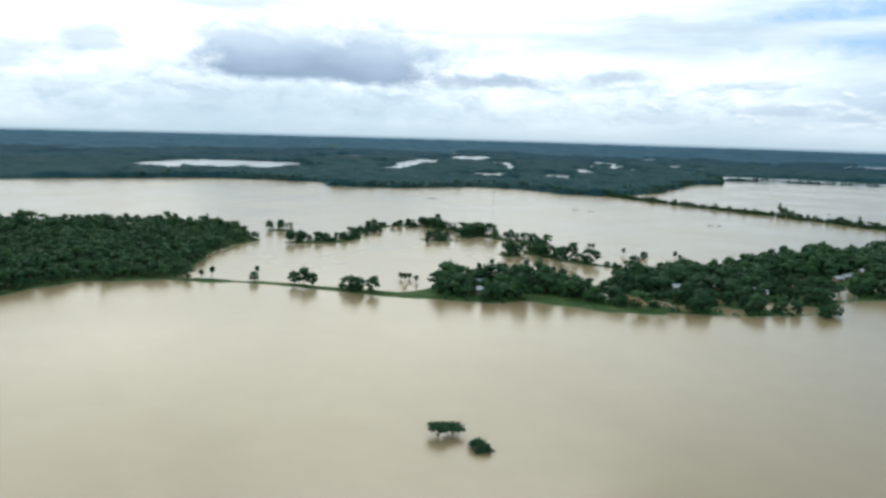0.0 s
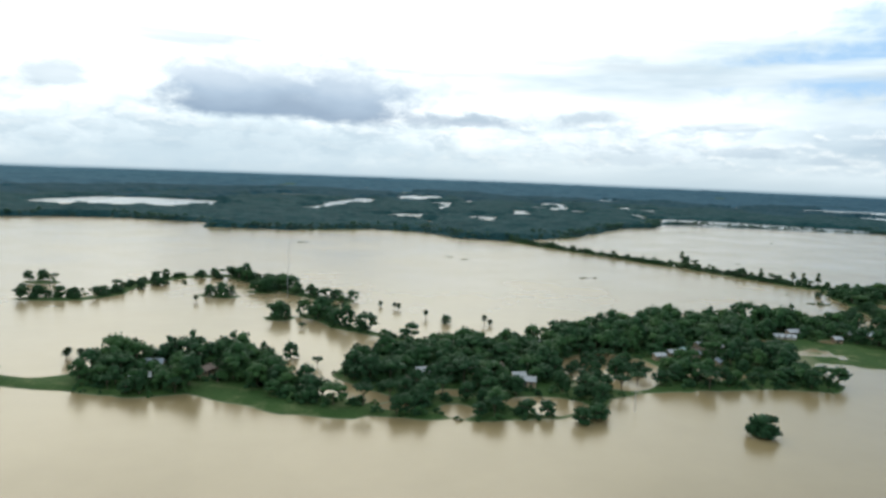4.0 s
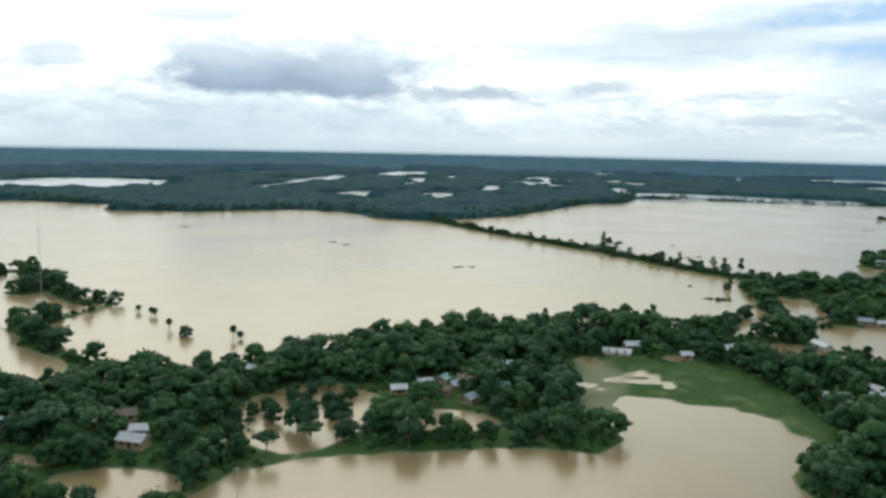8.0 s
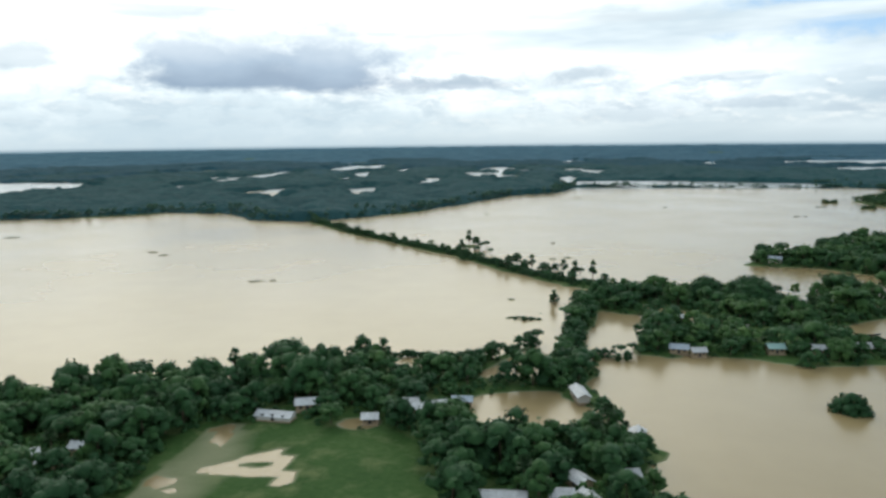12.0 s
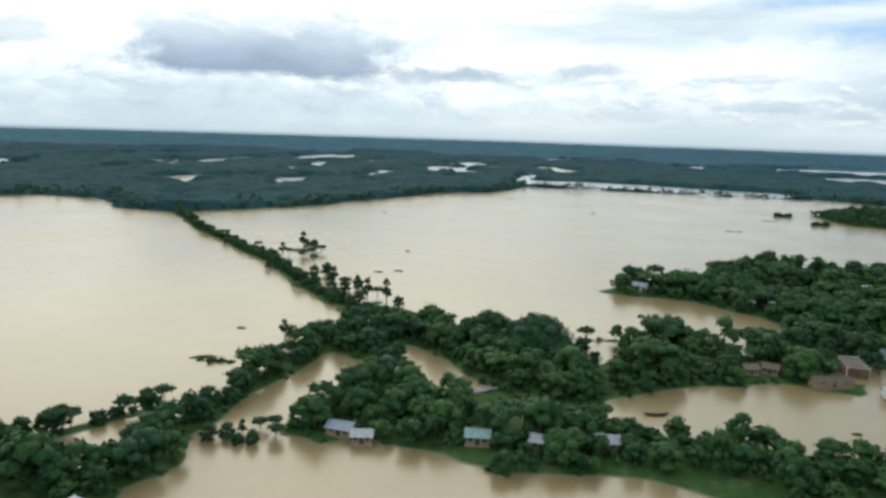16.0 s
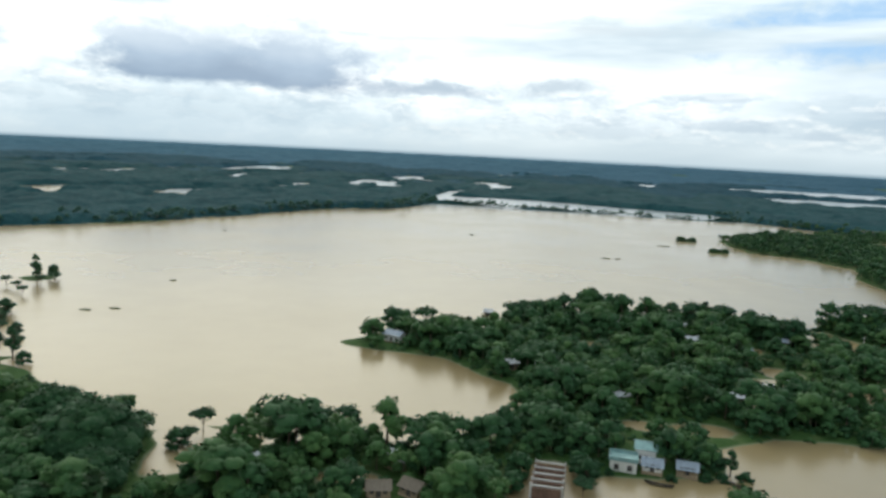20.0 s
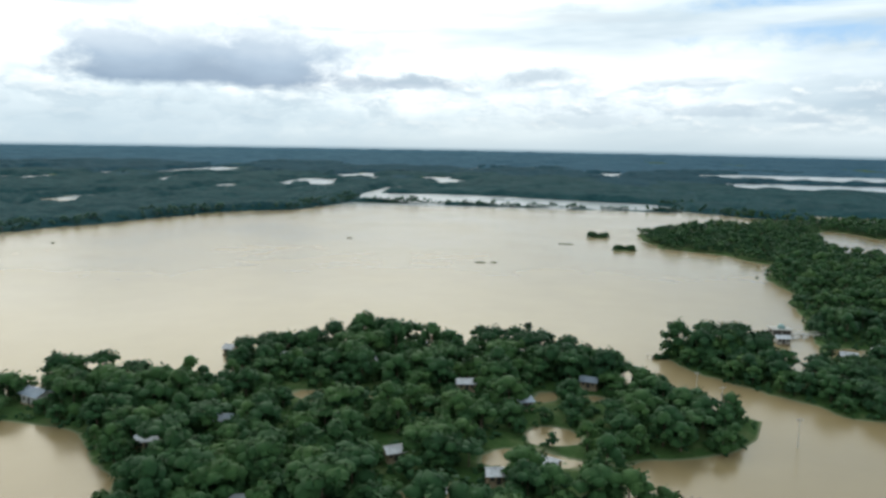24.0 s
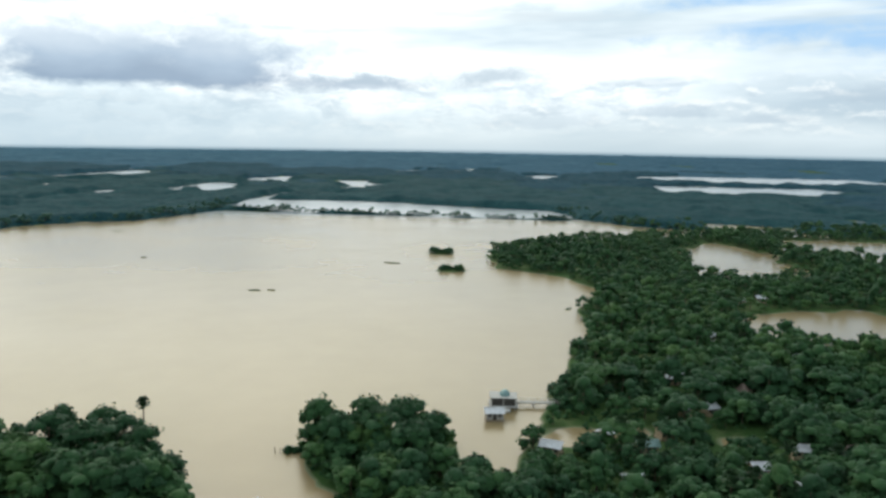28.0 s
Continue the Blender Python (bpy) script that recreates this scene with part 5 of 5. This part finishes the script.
def mid_half(x, y):
    return on_far_land(x, y) & (away(x, y) >= 1650) & (away(x, y) < 2300)


def far_half(x, y):
    return on_far_land(x, y) & (away(x, y) >= 2300)


# three bands by distance, each with more haze in its base colour
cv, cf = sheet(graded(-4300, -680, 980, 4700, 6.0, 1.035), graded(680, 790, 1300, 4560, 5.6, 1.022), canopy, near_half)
tagged(new("far_woods", mesh_of("far_woods", cv, cf, CANOPY_HAZED, True, 4)), "dark woods over the plain beyond the lake, bluish haze put into their green", "woodland", kind="stuff")
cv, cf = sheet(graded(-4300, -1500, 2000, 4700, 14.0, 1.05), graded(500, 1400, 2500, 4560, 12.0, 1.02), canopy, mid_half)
tagged(new("far_woods", mesh_of("far_woods", cv, cf, MIDWAY_HAZED, True, 4)), "green woods farther out over the plain, haze put into their colour", "woodland", kind="stuff")
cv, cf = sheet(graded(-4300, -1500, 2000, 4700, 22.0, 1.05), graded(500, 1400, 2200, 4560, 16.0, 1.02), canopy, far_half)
tagged(new("backdrop_plain", mesh_of("backdrop_plain", cv, cf, DISTANT_HAZED, True, 4)), "wooded plain out to the horizon, blue haze put into its colour", "woodland", kind="structure")

# ---------------------------------------------------------------- weed rafts, masts, boats


BOATS = [(480, 515.5, -40), (463, 511, -12), (372, 447, 15), (541, 566, 30)]


def raft(x, y, w, d, turn):
    """A drifting mat of water hyacinth."""
    r = np.random.RandomState(int(abs(x) + abs(y)))
    v, f = BALLS[3]
    flat = np.stack([v[:, 0] * w / 2, v[:, 1] * d / 2, v[:, 2] * 0.35], -1)
    edge = 1 + 0.35 * smooth_noise(flat[:, 0] + x, flat[:, 1] + y, 1.7, 61)
    flat[:, :2] *= edge[:, None]
    flat[:, 2] *= 0.7 + 0.9 * r.rand(len(v))
    ob = tagged(new("weed_raft", mesh_of("weed_raft", flat, f, WEED, True)), "drifting raft of water hyacinth on the flood", "weed raft", "rafts of floating weed")
    ob.matrix_basis = pose(x, y, 0, 0, 0, turn)


LAKE_RAFTS = [(-181, 679, 12, 5, 10), (91.5, 525, 10.5, 2, 35), (100.5, 528, 4.5, 1.5, 20), (-22, 618, 7.5, 2, 0), (250.5, 613.5, 5, 2, 10), (259.5, 619.5, 5, 2, 0), (232, 495, 4, 2, 10), (250, 682.5, 4, 1.5, 0), (470, 871.5, 7, 3, 0), (478, 873, 5, 1.5, 5), (521, 967.5, 13.5, 2, -5)]
SHORE_RAFTS = [(364.5, 956, 5, 2, 0), (277.5, 1075, 9, 2, 0), (236, 460.5, 9, 3, 30), (-7, 606, 7, 1.5, 20), (624, 858, 6, 2, 60), (397.5, 445.5, 4, 1.5, 10), (379, 441, 2, 1.5, 0), (600, 997.5, 7.5, 2, 0), (431, 442.5, 5, 1.5, 10), (421.5, 447, 3, 1.5, 0), (183, 877, 4, 1.5, 0)]
for x, y, w, d, turn in LAKE_RAFTS + SHORE_RAFTS:
    raft(x, y, w, d, turn)


def power_pole(x, y, h=7.5):
    top = tagged(new("power_pole"), "thin grey pole with a cross arm standing in the water", "pole", "power poles")
    bm = bmesh.new()
    bmesh.ops.create_cone(bm, cap_ends=True, segments=8, radius1=0.12, radius2=0.08, depth=h + 1.5)
    bmesh.ops.translate(bm, vec=(0, 0, h / 2 - 0.75), verts=bm.verts)
    part("shaft", bm, CONCRETE, top)
    part("cross_arm", box(1.8, 0.12, 0.12, 0, 0, h - 0.7), STEEL, top)
    for x2 in (-0.8, 0, 0.8):
        part("insulator", box(0.1, 0.1, 0.2, x2, 0, h - 0.58), STEEL, top)
    top.matrix_basis = pose(x, y, 0, 0, 0, 20)


for x, y in ((574.5, 618), (561, 639), (556.5, 651), (85.5, 201)):
    power_pole(x, y)


def lattice_mast(x, y, h):
    """A slim guyed lattice mast."""
    top = tagged(new("radio_mast"), "slender steel lattice mast rising from the flooded bank", "mast")
    for k in range(3):
        a = 2.094 * k
        part("leg", box(0.06, 0.06, h, 0.25 * math.cos(a), 0.25 * math.sin(a), 0), STEEL, top)
    for i in range(int(h / 1.5)):
        a = 2.094 * (i % 3)
        bm = box(0.5, 0.04, 0.04, 0, 0, 0, 0, Matrix.Rotation(a + 0.52, 3, "Z") @ Matrix.Rotation(0.6, 3, "Y"))
        bmesh.ops.translate(bm, vec=(0.125 * math.cos(a + 1.05), 0.125 * math.sin(a + 1.05), 1.5 * i + 0.8), verts=bm.verts)
        part("brace", bm, STEEL, top)
    top.matrix_basis = pose(x, y, 0)


lattice_mast(-93, 373.5, 36)


def ghat(x, y, turn):
    """The bathing-place pavilion on posts with its footbridge."""
    top = tagged(new("lake_pavilion"), "grey concrete pavilion on posts in the lake with a teal dome", "pavilion")
    part("back_wall", box(8.6, 5.6, 2.8, 0, 0, 1.3), DARK_OPEN, top)
    part("deck", box(11, 8, 0.4, 0, 0, 0.9), CONCRETE, top)
    for px in (-4.5, 0, 4.5):
        for py in (-3, 3):
            part("post", box(0.4, 0.4, 2.6, px, py, -1.5), CONCRETE, top)
            part("column", box(0.3, 0.3, 2.8, px, py, 1.3), CONCRETE, top)
    part("roof", box(10.4, 7.4, 0.3, 0, 0, 4.1, 0.06), CONCRETE, top)
    bm = bmesh.new()
    bmesh.ops.create_uvsphere(bm, u_segments=20, v_segments=10, radius=2.0)
    bmesh.ops.delete(bm, geom=[v for v in bm.verts if v.co.z < -0.1], context="VERTS")
    bmesh.ops.translate(bm, vec=(0.5, 0, 4.4), verts=bm.verts)
    part("dome", bm, TIN_TEAL, top)
    part("steps", box(5, 3, 0.5, 0, -5.4, 0.2), CONCRETE, top)
    top.matrix_basis = pose(x, y, 0, 0, 0, turn) @ Matrix.Diagonal((0.75, 0.75, 0.8, 1))
    br = tagged(new("footbridge"), "narrow concrete footbridge from the shore to the pavilion", "bridge")
    part("deck", box(16, 1.6, 0.3, 0, 0, 1.0), CONCRETE, br)
    for s in (-0.75, 0.75):
        part("rail", box(16, 0.08, 0.08, 0, s, 2.1), WHITE_WALL, br)
        for i in range(9):
            part("baluster", box(0.1, 0.1, 0.9, -7.6 + 1.9 * i, s, 1.25), WHITE_WALL, br)
    for i in range(4):
        part("post", box(0.35, 1.2, 2.4, -7 + 4.5 * i, 0, -1.4), CONCRETE, br)
    br.matrix_basis = pose(x + 11, y + 2, 0, 0, 0, 6)



def country_boat(x, y, turn, long=6.5):
    """A slender wooden country boat with raised ends and thwarts."""
    top = tagged(new("country_boat"), "dark wooden country boat lying on the flood", "boat", "boats on the flood")
    bm = bmesh.new()
    rows = []
    for i in range(9):
        u = i / 4.0 - 1
        w, lift = 0.62 * (1 - abs(u) ** 2.4) + 0.03, 0.42 * abs(u) ** 2.5
        rows.append([bm.verts.new((u * long / 2, k * w, z + lift)) for k, z in ((-1, 0.38), (-0.72, -0.08), (0.72, -0.08), (1, 0.38))])
    for a, c in zip(rows, rows[1:]):
        for k in range(3):
            bm.faces.new((a[k], a[k + 1], c[k + 1], c[k]))
    bmesh.ops.solidify(bm, geom=bm.faces[:], thickness=0.05)
    bmesh.ops.recalc_face_normals(bm, faces=bm.faces[:])
    part("hull", bm, DARK_OPEN, top)
    for q in (-0.22, 0.05, 0.3):
        part("thwart", box(0.16, 1.0, 0.05, q * long, 0, 0.26), TIMBER, top)
    top.matrix_basis = pose(x, y, 0, 0, 0, turn)


for x, y, turn in BOATS:
    country_boat(x, y, turn)


def culvert(x, y, turn, long):
    """A low concrete crossing with kerbs and piers."""
    top = tagged(new("causeway_bridge"), "low pale concrete bridge over the channel mouth beside the green", "bridge")
    part("deck", box(long, 2.2, 0.35, 0, 0, 0.55, 0.04), CONCRETE, top)
    for k in (-1, 1):
        part("kerb", box(long, 0.2, 0.35, 0, k * 1.0, 0.902), CONCRETE, top)
    for i in range(3):
        part("pier", box(0.5, 1.8, 1.9, (i - 1) * long * 0.4, 0, -1.36), CONCRETE, top)
    top.matrix_basis = pose(x, y, 0, 0, 0, turn)


culvert(324, 451, 44, 12)


def fish_stake(x, y, h):
    """A crooked bamboo stake of a fish fence."""
    bm = bmesh.new()
    bmesh.ops.create_cone(bm, cap_ends=True, segments=6, radius1=0.16, radius2=0.10, depth=h + 1.4)
    bmesh.ops.translate(bm, vec=(0, 0, h / 2 - 0.7), verts=bm.verts)
    me = bpy.data.meshes.new("fish_stake")
    bm.to_mesh(me)
    bm.free()
    me.materials.append(TIMBER)
    ob = tagged(new("fish_stake", me), "grey bamboo stake of a fish fence standing in the flood", "stake", "stakes of the fish fences")
    ob.matrix_basis = pose(x, y, 0, rng.uniform(-7, 7), rng.uniform(-7, 7), 0)


for k in range(8):
    fish_stake(530 + 2.1 * k, 569 + 0.8 * k + rng.uniform(-0.6, 0.6), rng.uniform(1.2, 2.0))
    fish_stake(534 + 1.7 * k, 584 + rng.uniform(-0.6, 0.6), rng.uniform(1.2, 2.0))
    fish_stake(583 + 2.4 * k, 958 + 0.6 * k + rng.uniform(-0.8, 0.8), rng.uniform(1.6, 2.6))
for k in range(7):
    fish_stake(547 + 1.3 * k, 686.5 + 0.5 * k + rng.uniform(-1, 1), rng.uniform(1.0, 2.2))
    plant("shrub", 550 + 1.1 * k, 687.5 + 0.6 * k + rng.uniform(-0.8, 0.8), rng.uniform(0.3, 0.6))
ghat(600, 727, 4)
put_house(598, 717, 8, 6, 4.5, 2.4, TIN, CONCRETE, 0.9)
